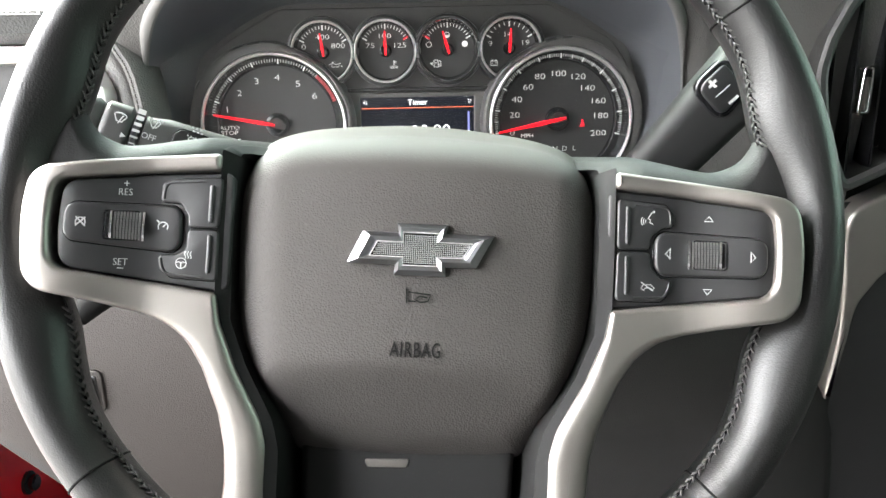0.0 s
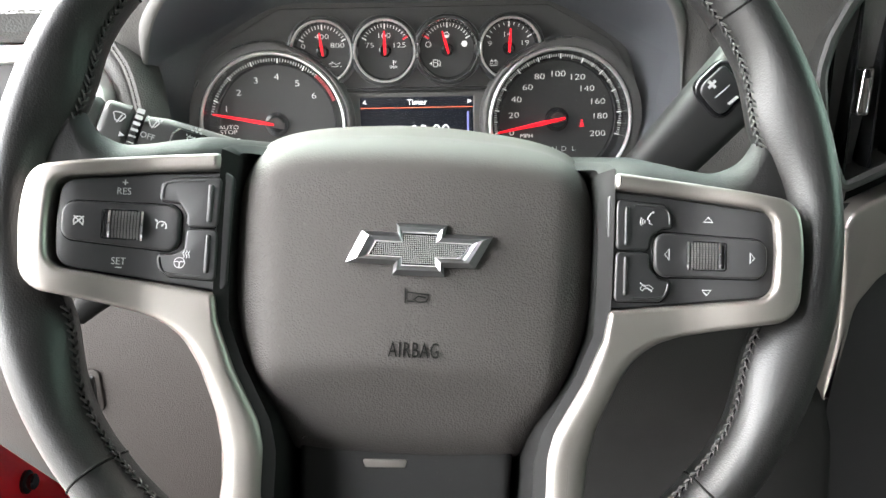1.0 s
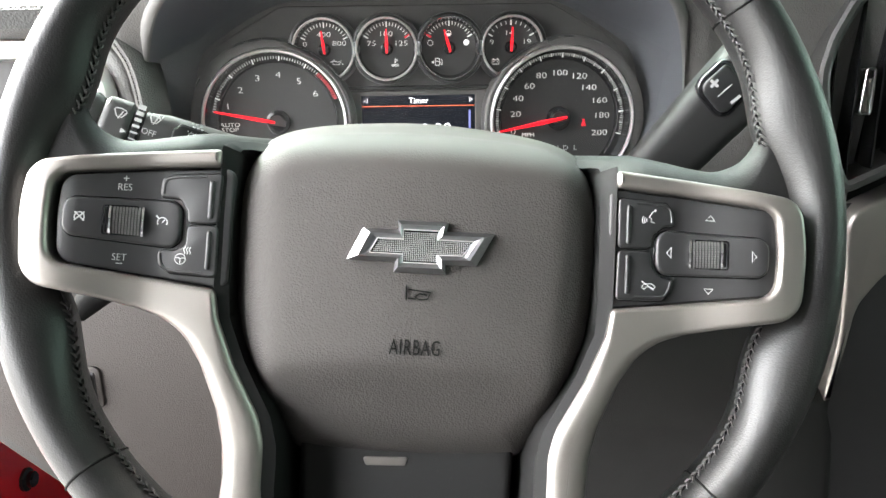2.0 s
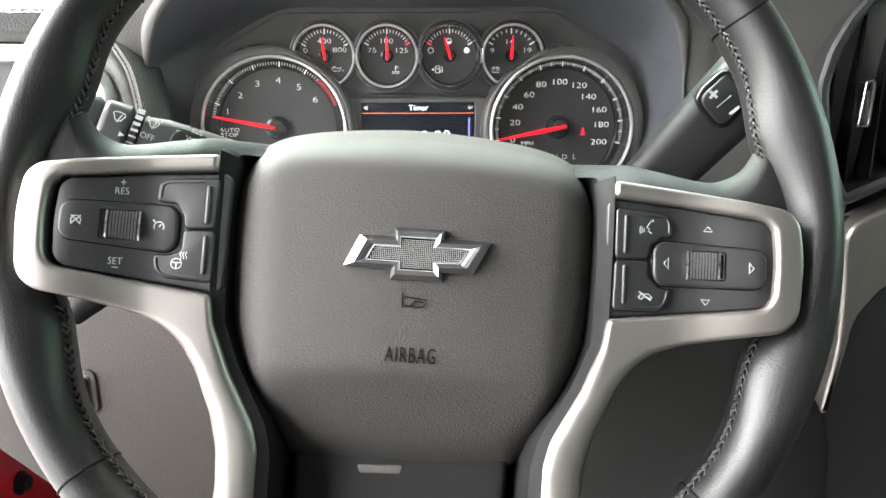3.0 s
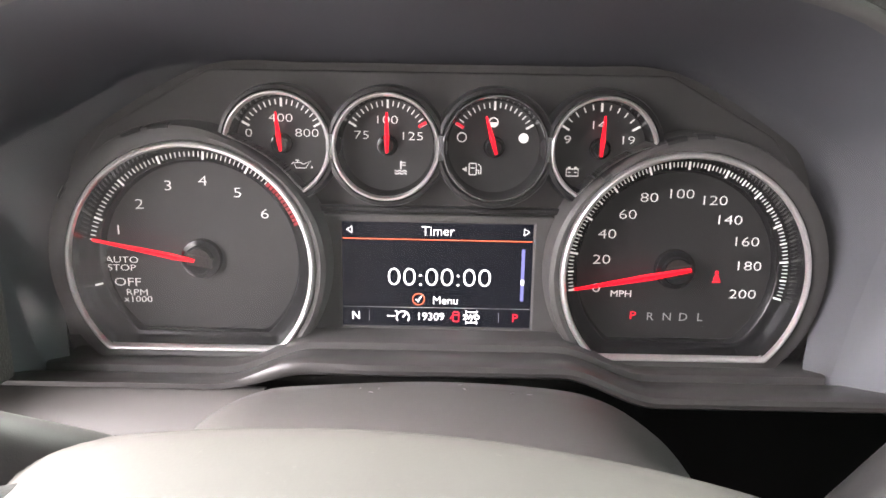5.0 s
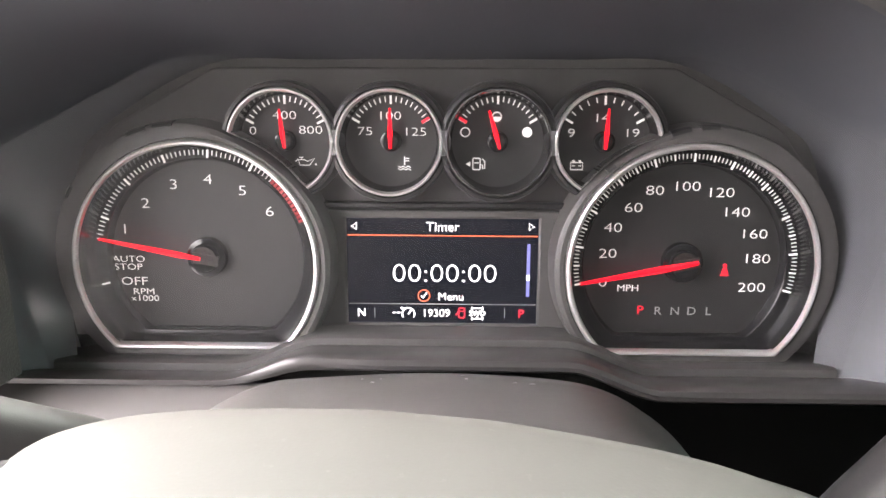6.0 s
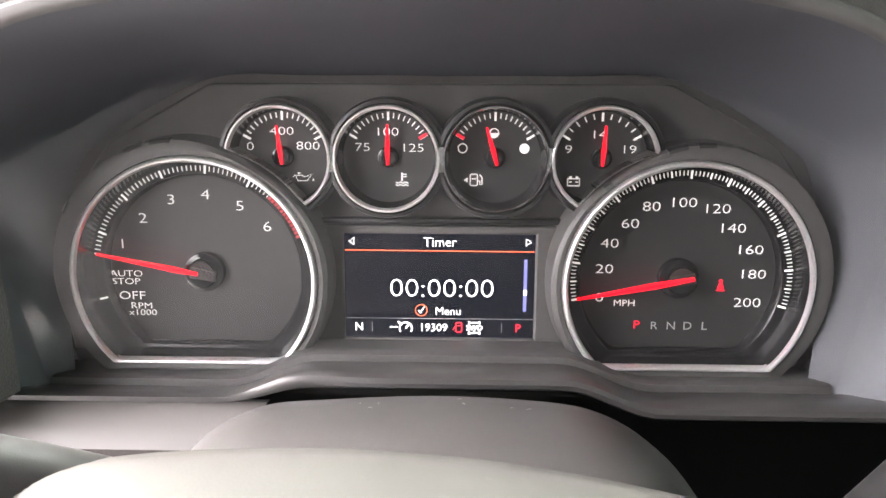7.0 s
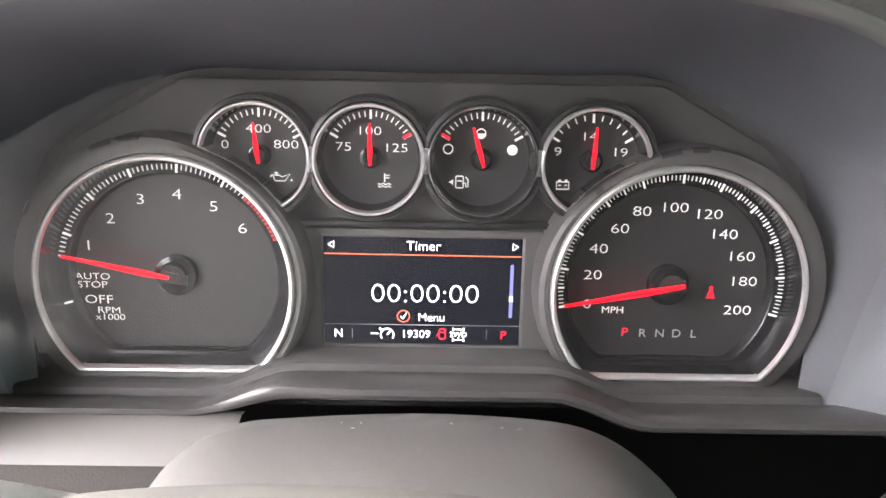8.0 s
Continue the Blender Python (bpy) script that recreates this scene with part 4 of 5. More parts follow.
        part("needle_hub", base, GLOSS, g, "gloss black needle hub")
        # grey half-moon cap behind the needle
        cap = B()
        half_moon = [at(hub * 0.62 * math.cos(radians(q)), hub * 0.62 * math.sin(radians(q)), 0) for q in range(-170, -9, 10)]
        fill(cap, half_moon, lift + 0.0002)
        part("needle_clip", cap, PANEL, g, "grey half-moon cap")
        nib = B()
        h = hub * 0.24
        loft(nib, [[at(-hub * 0.70, -h, w), at(hub * 0.55, -h * 1.15, w), at(hub * 0.55, h * 1.15, w), at(-hub * 0.70, h, w)] for w in (lift * 0.6, lift + 0.0007)], cap1=True)
        part("needle_tail", nib, PANEL, g, "grey needle foot")
        b = B()
        h2 = half * 0.42
        w = lift + 0.0009
        loft(b, [[at(-tail, -half * 0.55, w), at(length * 0.25, -half, w), at(length, -h2, w - 0.0012), at(length, h2, w - 0.0012), at(length * 0.25, half, w), at(-tail, half * 0.55, w)],
                 [at(-tail, -half * 0.35, w + thick), at(length * 0.25, -half * 0.5, w + thick), at(length, -h2 * 0.6, w - 0.0012 + thick), at(length, h2 * 0.6, w - 0.0012 + thick), at(length * 0.25, half * 0.5, w + thick), at(-tail, half * 0.35, w + thick)]], cap0=True, cap1=True)
        part("needle", b, LIT_RED, g, "glowing red needle", smooth=False)

    # rev counter
    t = large("rev_counter", TACHO, "rev counter reading at rest")
    major = [157.2 - 24.15 * k for k in range(5)]
    minor = [m - 2.415 * j for m in [181.3] + major for j in range(1, 10) if 47 < m - 2.415 * j < 171]
    ticks(t, TACHO, major, 0.0492, 0.0530, 0.0064, 0.0066, 0.00085, LIT_WHITE, "scale_marks", "white main scale marks")
    ticks(t, TACHO, minor, 0.0504, 0.0528, 0.0064, 0.0066, 0.00034, TICK, "fine_marks", "fine white scale marks")
    ticks(t, TACHO, [194.5], 0.0492, 0.0530, 0.0064, 0.0066, 0.00085, LIT_WHITE, "scale_mark")
    ticks(t, TACHO, [47 - 2.3 * k for k in range(12)], 0.0503, 0.0531, 0.0064, 0.0066, 0.0015, RED_ZONE, "red_zone", "red zone of the scale")
    for s, x, y in (("1", -156.2, 19.4), ("2", -145.0, 32.3), ("3", -130.5, 41.6), ("4", -113.6, 44.2), ("5", -97.0, 38.7), ("6", -84.1, 28.6)):
        writing("numeral", s, x / 1000, y / 1000, 0.0004, 0.0070, LIT_WHITE, t, 1.38, bold=-0.00010)
    for s, x, y, h in (("AUTO", -155.8, 4.3, 0.0046), ("STOP", -156.0, 0.3, 0.0046), ("OFF", -153.6, -7.0, 0.0060), ("RPM", -149.3, -12.3, 0.0046), ("x1000", -149.0, -15.8, 0.0044)):
        writing("legend", s, x / 1000, y / 1000, 0.0004, h, LIT_WHITE, t, 1.30, bold=-0.00005)
    needle(t, TACHO, 169.3, 0.0515, -0.0015, 0.0016, 0.0098, 0.0075, 0.0012)

    # speedometer
    s_ = large("speedometer", SPEEDO, "speedometer reading zero")
    marks = [191.4 - 20.6 * k for k in range(11)]
    halves = [191.4 - 20.6 * (k + 0.5) for k in range(10)]
    fine = [191.4 - 2.06 * k for k in range(101) if k % 5]
    ticks(s_, SPEEDO, marks, 0.0492, 0.0530, 0.0064, 0.0066, 0.00085, LIT_WHITE, "scale_marks", "white main scale marks")
    ticks(s_, SPEEDO, halves, 0.0500, 0.0529, 0.0064, 0.0066, 0.00062, LIT_WHITE, "scale_marks")
    ticks(s_, SPEEDO, fine, 0.0506, 0.0528, 0.0064, 0.0066, 0.00034, TICK, "fine_marks", "fine white scale marks")
    for n, x, y in (("0", 78.9, -5.6), ("20", 80.7, 8.9), ("40", 82.6, 21.7), ("60", 92.0, 31.5), ("80", 101.7, 39.9), ("100", 117.4, 41.9), ("120", 133.6, 39.0), ("140", 141.7, 29.6), ("160", 151.0, 19.0), ("180", 153.4, 6.8), ("200", 151.4, -7.6)):
        writing("numeral", n, x / 1000, y / 1000, 0.0004, 0.0066, LIT_WHITE, s_, 1.40, 1.0, bold=-0.00010)
    writing("legend", "MPH", 0.0913, -0.0084, 0.0004, 0.0046, LIT_WHITE, s_, 1.18)
    writing("gear_letter", "P", 0.0981, -0.0195, 0.0004, 0.0060, RED_PRINT, s_, 1.15, label="lit red gear letter")
    for n, x in (("R", 106.8), ("N", 115.0), ("D", 123.2), ("L", 131.5)):
        writing("gear_letter", n, x / 1000, -0.0199, 0.0004, 0.0058, GREY_PRINT, s_, 1.1)
    belt = B()
    fill(belt, arc(0.1377, 0.0032, 0.0010, 0, 360, 14)[:-1], 0.0004)
    fill(belt, mm([(136.0, -0.9), (139.6, -0.9), (138.6, 2.0), (136.8, 2.0)]), 0.0004)
    stroke(belt, mm([(135.6, -1.6), (139.8, -1.6)]), 0.0006, 0.0005)
    part("belt_lamp", belt, RED_PRINT, s_, "red seat belt warning lamp")
    needle(s_, SPEEDO, 191.2, 0.0505, 0.0060, 0.0018, 0.0098, 0.0075, 0.0012)

    # small gauges
    def small(name, cx, cy, label, other, ring):
        g = new(name)
        g.parent = c
        g["label"] = label

        def reach(a, r):
            if not other:
                return r
            d = Vector((math.cos(a), math.sin(a)))
            o = Vector((other[0] - cx, other[1] - cy))
            along = o.dot(d)
            off2 = o.length_squared - along * along
            rad = 0.0632
            if along > 0 and off2 < rad * rad:
                return min(r, along - math.sqrt(rad * rad - off2))
            return r
        f = B()
        turned(f, [(0.0236, -0.002), (0.0236, 0.0006), (0.0010, 0.0006)], cx, cy, 80, reach)
        part("dial_face", f, DIAL, g, "matt charcoal dial face", smooth=False)
        b = B()
        turned(b, [(0.0216, 0.0004), (0.0222, 0.0018), (0.0229, 0.0090), (0.0232, 0.0135)], cx, cy, 80, reach, cap=False)
        part("side_wall", b, BAND, g)
        b = B()
        turned(b, [(0.0229, 0.0115), (0.0231, 0.0138), (0.0236, 0.0148), (0.0243, 0.0148), (0.0248, 0.0136), (0.0249, 0.0110)], cx, cy, 96, reach, cap=False)
        part("chrome_ring", b, ring, g, "slim bright ring")
        b = B()
        turned(b, [(0.0249, 0.0118), (0.0256, 0.0134), (0.0272, 0.0130), (0.0280, 0.0100), (0.0284, -0.001)], cx, cy, 96, reach, cap=False)
        part("gauge_hood", b, SATIN, g, "black gauge hood")
        return g

    def small_marks(g, cx, cy, a0, a1, n, red=()):
        big = [a0 + (a1 - a0) * k / 4 for k in range(5)]
        tiny = [a0 + (a1 - a0) * k / n for k in range(n + 1)]
        ticks(g, (cx, cy), [big[0], big[2], big[4]], 0.0172, 0.0212, 0.0008, 0.0008, 0.0010, LIT_WHITE, "scale_marks", "white main scale marks")
        ticks(g, (cx, cy), [a for k, a in enumerate(tiny) if k not in (0, n // 2, n)], 0.0183, 0.0208, 0.0008, 0.0008, 0.0005, LIT_WHITE, "fine_marks")
        for a in red:
            ticks(g, (cx, cy), [a], 0.0170, 0.0212, 0.0010, 0.0010, 0.0014, RED_PRINT, "red_mark", "red end mark")

    gy = 0.0628
    g1 = small("oil_gauge", -0.0745, gy, "oil pressure gauge at half", TACHO, RING)
    small_marks(g1, -0.0745, gy, 152, 28, 16)
    for n, x, y in (("0", -90.2, 67.5), ("400", -74.9, 74.8), ("800", -62.6, 67.9)):
        writing("numeral", n, x / 1000, y / 1000, 0.0008, 0.0056, LIT_WHITE, g1, 1.40, bold=-0.00009)
    ic = B()
    stroke(ic, mm([(-69, 53.8), (-66, 53.8), (-64.8, 53.0), (-61.2, 54.4), (-63.6, 51.2), (-68.2, 51.2)]), 0.00045, 0.0008, True)
    stroke(ic, mm([(-69.2, 54.0), (-70.4, 53.0)]), 0.00045, 0.0008)
    stroke(ic, mm([(-67.5, 54.0), (-67.5, 54.9)]), 0.00045, 0.0008)
    stroke(ic, mm([(-68.4, 54.9), (-66.6, 54.9)]), 0.00045, 0.0008)
    fill(ic, mm([(-60.6, 52.4), (-60.0, 51.2), (-61.2, 51.2)]), 0.0008)
    part("symbol", ic, LIT_WHITE, g1)
    needle(g1, (-0.0745, gy), 97, 0.0150, 0.0032, 0.0012, 0.0050, 0.0055, 0.0010)
    g2 = small("temperature_gauge", -0.0243, gy, "coolant temperature gauge at half", None, RING)
    small_marks(g2, -0.0243, gy, 150, 30, 16, (31,))
    for n, x, y in (("75", -36.7, 67.4), ("100", -24.4, 74.7), ("125", -12.4, 67.2)):
        writing("numeral", n, x / 1000, y / 1000, 0.0008, 0.0056, LIT_WHITE, g2, 1.40, bold=-0.00009)
    ic = B()
    stroke(ic, mm([(-18, 55.4), (-18, 51.4)]), 0.0006, 0.0008)
    for dy in (54.6, 53.4):
        stroke(ic, mm([(-17.6, dy), (-15.8, dy)]), 0.00042, 0.0008)
    for dy in (50.6, 49.4):
        stroke(ic, [(x / 1000, (dy + 0.35 * math.sin(x * 2.6)) / 1000) for x in np.linspace(-21, -15, 14)], 0.00042, 0.0008)
    part("symbol", ic, LIT_WHITE, g2)
    needle(g2, (-0.0243, gy), 90.5, 0.0155, 0.0032, 0.0012, 0.0050, 0.0055, 0.0010)
    g3 = small("fuel_gauge", 0.0261, gy, "fuel gauge a little under half", None, DARK_CHROME)
    small_marks(g3, 0.0261, gy, 150, 30, 16, (149,))
    for x, y, full in ((10.8, 67.1, 0), (25.6, 74.3, 1), (40.0, 67.1, 2)):
        ic = B()
        stroke(ic, arc(x / 1000, y / 1000, 0.0021, 0, 360, 24)[:-1], 0.0005, 0.0008, True)
        if full:
            fill(ic, arc(x / 1000, y / 1000, 0.0020, 180 if full == 1 else 0, 360, 20), 0.0008)
        part("level_mark", ic, LIT_WHITE, g3)
    ic = B()
    stroke(ic, rounded(mm([(14.6, 49.4), (18.0, 49.4), (18.0, 54.8), (14.6, 54.8)]), 0.0005), 0.0005, 0.0008, True)
    stroke(ic, mm([(15.2, 52.6), (17.4, 52.6)]), 0.0005, 0.0008)
    stroke(ic, mm([(18.0, 51.6), (19.2, 51.6), (19.2, 49.9), (20.2, 49.9), (20.2, 53.2), (19.0, 54.6)]), 0.0005, 0.0008)
    fill(ic, mm([(11.2, 52.0), (13.4, 53.2), (13.4, 50.8)]), 0.0008)
    part("symbol", ic, LIT_WHITE, g3)
    needle(g3, (0.0261, gy), 106, 0.0150, 0.0032, 0.0012, 0.0050, 0.0055, 0.0010)
    g4 = small("voltage_gauge", 0.0762, gy, "battery voltage gauge at half", SPEEDO, RING)
    small_marks(g4, 0.0762, gy, 150, 30, 10)
    for n, x, y in (("9", 60.8, 66.9), ("14", 75.3, 73.9), ("19", 89.7, 67.0)):
        writing("numeral", n, x / 1000, y / 1000, 0.0008, 0.0056, LIT_WHITE, g4, 1.40, bold=-0.00009)
    ic = B()
    stroke(ic, mm([(61.0, 49.6), (66.6, 49.6), (66.6, 53.0), (61.0, 53.0)]), 0.0006, 0.0008, True)
    for x in (62.3, 65.3):
        stroke(ic, mm([(x - 0.6, 53.6), (x + 0.6, 53.6)]), 0.0009, 0.0008)
        stroke(ic, mm([(x - 0.6, 51.4), (x + 0.6, 51.4)]), 0.0005, 0.0008)
    part("symbol", ic, LIT_WHITE, g4)
    needle(g4, (0.0762, gy), 86.5, 0.0155, 0.0032, 0.0012, 0.0050, 0.0055, 0.0010)
    # bright links where neighbouring rings meet
    for x in (-0.0494, 0.0009, 0.0512):
        b = B()
        slab(b, rounded([(x - 0.0016, gy - 0.006), (x + 0.0016, gy - 0.006), (x + 0.0010, gy), (x + 0.0016, gy + 0.006), (x - 0.0016, gy + 0.006), (x - 0.0010, gy)], 0.0008), 0.004, 0.0142, 0.0006)
        part("ring_link", b, CHROME, c, "bright link between rings")

    # screen
    d = new("screen")
    d.parent = c
    d["label"] = "lit dark screen showing a timer"
    b = B()
    outer = mm([(-61, -29.2), (66, -29.2), (60, 29.8), (-58.5, 29.8)])
    inner = mm([(-46.9, -27.4), (46.9, -27.4), (46.9, 25.8), (-46.9, 25.8)])
    loft(b, [[(*p, -0.004) for p in outer], [(*p, 0.0016) for p in inset(outer, 0.0004)], [(*p, 0.0020) for p in inset(outer, 0.0012)], [(*p, 0.0020) for p in inset(inner, -0.0010)], [(*p, 0.0014) for p in inner], [(*p, -0.002) for p in inner]])
    part("screen_frame", b, PLATE, d, "dark grey screen frame", smooth=False)
    part("glass", slab(B(), inner, -0.003, 0.0, 0.0002, 1), SCREEN, d, "dark lit glass")
    z = 0.0002
    writing("title", "Timer", 0.0003, 0.0215, z, 0.0066, SCREEN_WHITE, d, 1.0, bold=-0.00005)
    writing("timer_reading", "00:00:00", 0.0012, -0.0018, z, 0.0134, SCREEN_WHITE, d, 1.14, bold=-0.00024)
    writing("menu_text", "Menu", 0.0044, -0.0137, z, 0.0058, SCREEN_WHITE, d, 1.0, bold=-0.00005)
    writing("compass_letter", "N", -0.0402, -0.0221, z, 0.0058, SCREEN_WHITE, d, 1.0)
    writing("dashes", "--", -0.0228, -0.0222, z, 0.0060, SCREEN_WHITE, d, 1.1)
    writing("odometer", "19309", -0.0025, -0.0222, z, 0.0056, SCREEN_WHITE, d, 1.02)
    writing("drive_text", "2WD", 0.0175, -0.0222, z, 0.0036, SCREEN_WHITE, d, 1.0, bold=0.0001)
    writing("gear_text", "P", 0.0394, -0.0222, z, 0.0060, SCREEN_RED, d, 1.0, bold=0.0001)
    b = B()
    stroke(b, mm([(-46.6, 17.2), (46.6, 16.9)]), 0.00045, z)
    part("title_line", b, SCREEN_ORANGE, d, "thin orange line")
    b = B()
    stroke(b, mm([(-46.6, -17.6), (46.6, -17.6)]), 0.00022, z)
    for x in (-33.6, 31.1):
        stroke(b, mm([(x, -19.8), (x, -24.6)]), 0.00025, z)
    part("status_lines", b, GREY_PRINT, d)
    for sx, x in ((-1, -42.9), (1, 43.3)):
        b = B()
        stroke(b, mm([(x - 1.0 * sx, 23.3), (x + 1.5 * sx, 21.6), (x - 1.0 * sx, 19.9)]), 0.0004, z, True)
        part("arrow", b, SCREEN_WHITE, d)
    b = B()
    stroke(b, mm([(42.3, 13.0), (42.3, -13.4)]), 0.0016, z)
    part("scroll_bar", b, SCREEN_BLUE, d, "blue scroll bar")
    b = B()
    stroke(b, mm([(42.3, -2.6), (42.3, -5.0)]), 0.0016, z + 0.0002)
    part("scroll_mark", b, SCREEN_WHITE, d)
    b = B()
    stroke(b, arc(-0.0090, -0.0133, 0.0029, 0, 360, 28)[:-1], 0.0005, z, True)
    part("check_circle", b, SCREEN_ORANGE, d)
    b = B()
    stroke(b, mm([(-10.4, -13.2), (-9.4, -14.6), (-7.6, -11.6)]), 0.0006, z)
    part("check_mark", b, SCREEN_WHITE, d)
    b = B()
    stroke(b, arc(-0.0168, -0.0228, 0.0031, -35, 215, 20), 0.0007, z)
    stroke(b, mm([(-16.8, -22.8), (-15.4, -21.0)]), 0.0008, z)
    stroke(b, mm([(-20.6, -19.4), (-19.0, -20.6)]), 0.0009, z)
    part("cruise_symbol", b, SCREEN_WHITE, d)
    b = B()
    stroke(b, rounded(mm([(8.3, -24.6), (11.2, -24.6), (11.2, -19.6), (8.3, -19.6)]), 0.0008), 0.0008, z, True)
    stroke(b, mm([(8.4, -21.2), (11.0, -21.2)]), 0.0006, z)
    stroke(b, mm([(8.0, -21.6), (6.8, -23.4)]), 0.0006, z)
    part("door_symbol", b, SCREEN_RED, d, "red open door symbol")
    b = B()
    for dy in (-19.6, -25.0):
        stroke(b, mm([(15.2, dy), (19.8, dy)]), 0.0005, z)
        for x in (14.9, 20.1):
            stroke(b, mm([(x, dy - 0.8), (x, dy + 0.8)]), 0.0007, z)
    stroke(b, mm([(17.5, -23.6), (17.5, -25.0)]), 0.0006, z)
    part("axle_symbol", b, SCREEN_WHITE, d)

    # clear lens over everything, leaning back a little
    b = B()
    rows = []
    for k in range(9):
        v = -0.045 + (0.098 + 0.045) * k / 8
        rows.append([(x, v - 0.5 * max(0, abs(x) - 0.10) * (k / 8) ** 3, 0.030 + 0.046 * (k / 8) + 0.002 * (1 - (x / 0.18) ** 2)) for x in np.linspace(-0.183, 0.183, 25)])
    loft(b, rows, closed=False)
    lens = part("lens", b, LENS, c, "clear plastic lens")
    lens.visible_shadow = False


cluster()

# ---------------------------------------------------------------- steering wheel
RIM_C, RIM_R, RIM_T, RIM_D, RIM_Z = (0.0006, 0.0185), 0.1810, 0.0128, 0.0195, -0.0128
# foot of the camera's first position on the wheel plane, 0.3244 m away
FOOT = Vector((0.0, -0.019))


def dished(ob, lift=0.0125):
    """Lifts the outer ends of the spokes towards the driver and draws them in to keep the camera's first view."""
    bm = B()
    bm.from_mesh(ob.data)
    for k in range(10):
        for s in (1, -1):
            bmesh.ops.bisect_plane(bm, geom=bm.verts[:] + bm.edges[:] + bm.faces[:], dist=1e-6, plane_co=(s * (0.112 + k * 0.0058), 0, 0), plane_no=(1, 0, 0))
    bm.to_mesh(ob.data)
    bm.free()
    for v in ob.data.vertices:
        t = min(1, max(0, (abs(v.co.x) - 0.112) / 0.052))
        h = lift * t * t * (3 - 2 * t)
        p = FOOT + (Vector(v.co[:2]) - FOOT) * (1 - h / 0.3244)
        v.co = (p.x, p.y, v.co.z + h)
    return ob


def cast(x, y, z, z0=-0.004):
    """Spreads an outline drawn at height z0 so that it keeps its size in the camera's first view at height z."""
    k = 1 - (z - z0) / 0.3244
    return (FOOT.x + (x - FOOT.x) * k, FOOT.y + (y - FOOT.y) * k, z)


def soft(x, k):
    return math.log1p(math.exp(min(40, x / k))) * k


def airbag_height(x, y):
    """Front of the airbag cover: a flat middle with soft folds to the sides, top and bottom."""
    z = -0.85 * soft(y - 0.045, 0.0055) - 0.66 * soft(-0.0475 - y - 1.2 * x * x, 0.0016) - 0.46 * soft(abs(x) - 0.0635 - 0.06 * (y + 0.02), 0.0018)
    return z - 0.8 * (x * x) - 0.3 * y * y


def wheel():
    w = thing("steering_wheel", WHEEL, "black leather steering wheel with silver spokes, turned a few degrees", "steering wheel")

    # leather rim
    def ring_point(a, t, extra=0.0):
        # the rim thickens inwards just above and below the spokes
        grip = max(math.exp(-(((math.degrees(a) - m + 180) % 360 - 180) / 9) ** 2) for m in (-19, 17, 163, 199))
        rr = RIM_R + (RIM_T + extra + 0.008 * grip * max(0, -math.cos(t))) * math.cos(t)
        return (RIM_C[0] + rr * math.cos(a), RIM_C[1] + rr * math.sin(a), RIM_Z + (RIM_D + extra) * math.sin(t))
    b = B()
    n, m = 200, 28
    verts = [[b.verts.new(ring_point(2 * math.pi * i / n, 2 * math.pi * j / m)) for j in range(m)] for i in range(n)]
    for i in range(n):
        for j in range(m):
            b.faces.new((verts[i][j], verts[(i + 1) % n][j], verts[(i + 1) % n][(j + 1) % m], verts[i][(j + 1) % m]))
    rim = part("rim", b, LEATHER, w, "black grained leather rim", flat_angle=80)
    # joints between the leather pieces
    for a in (36, 144, 221, 319):
        s = B()
        aa = radians(a)
        tube(s, [ring_point(aa + 0.010 * math.sin(j / 16 * math.pi * 2 + 1) * 0.4, 2 * math.pi * j / 32, 0.0) for j in range(32)], 0.0006, 6, closed=True)
        part("leather_joint", s, SHADE_BLACK, rim, "seam between leather pieces")
    # baseball stitching on the inside of the rim
    st = B()
    tt = math.pi - radians(14)
    step = 0.0038 / (RIM_R - RIM_T)
    total = int(2 * math.pi / step)
    rng = random.Random(5)
    for i in range(total):
        a = i * step
        deg = math.degrees(a) % 360
        if deg < 13 or deg > 344 or 167 < deg < 196:
            continue
        j = rng.uniform(-0.12, 0.12)
        for da0, dt0, da1, dt1 in ((0.0, -0.125, 0.9, 0.02), (0.5, 0.125, 1.4, -0.02)):
            p0 = ring_point(a + (da0 + j) * step, tt + dt0, 0.0002)
            pm = ring_point(a + ((da0 + da1) / 2 + j) * step, tt + (dt0 + dt1) / 2, 0.0009)
            p1 = ring_point(a + (da1 + j) * step, tt + dt1, 0.0002)
            tube(st, [p0, pm, p1], [0.0004, 0.00062, 0.0004], 6)
    tagged(part("stitching", st, THREAD, rim, "dark grey cross stitching"), kind="stuff")
    gr = B()
    tube(gr, [ring_point(2 * math.pi * i / 160, tt, 0.0) for i in range(160)], 0.0007, 5, closed=True)
    part("seam", gr, GLOSS, rim)

    # leather covered spokes that flow into the rim
    for s in (1, -1):
        top = curve(mm([(74, 62.4), (84, 60.6), (106, 56.4), (118, 53.4), (132, 50.8), (141, 49.6), (147, 51.0), (152, 54.0), (156, 59), (159.5, 66), (162.5, 71), (168, 74), (176, 75)]), 4, closed=False)
        b = B()
        rows = []
        for x, yt in top:
            k = min(1, max(0, (x - 0.128) / 0.032))
            k = k * k * (3 - 2 * k)
            back = 0.008 * min(1, max(0, (0.118 - x) / 0.022)) + 0.03 * min(1, max(0, (0.100 - x) / 0.026))
            zt = -0.033 + 0.012 * k - back
            zf = -0.0072 - 0.005 * k - back
            yb = -0.020 - 0.001 * k
            sec = [(yb + 0.006, zt - 0.012), (yb, zt - 0.004), (yb + 0.002, zt + 0.008), (yb + 0.010, zf - 0.003), (yb + 0.018, zf)]
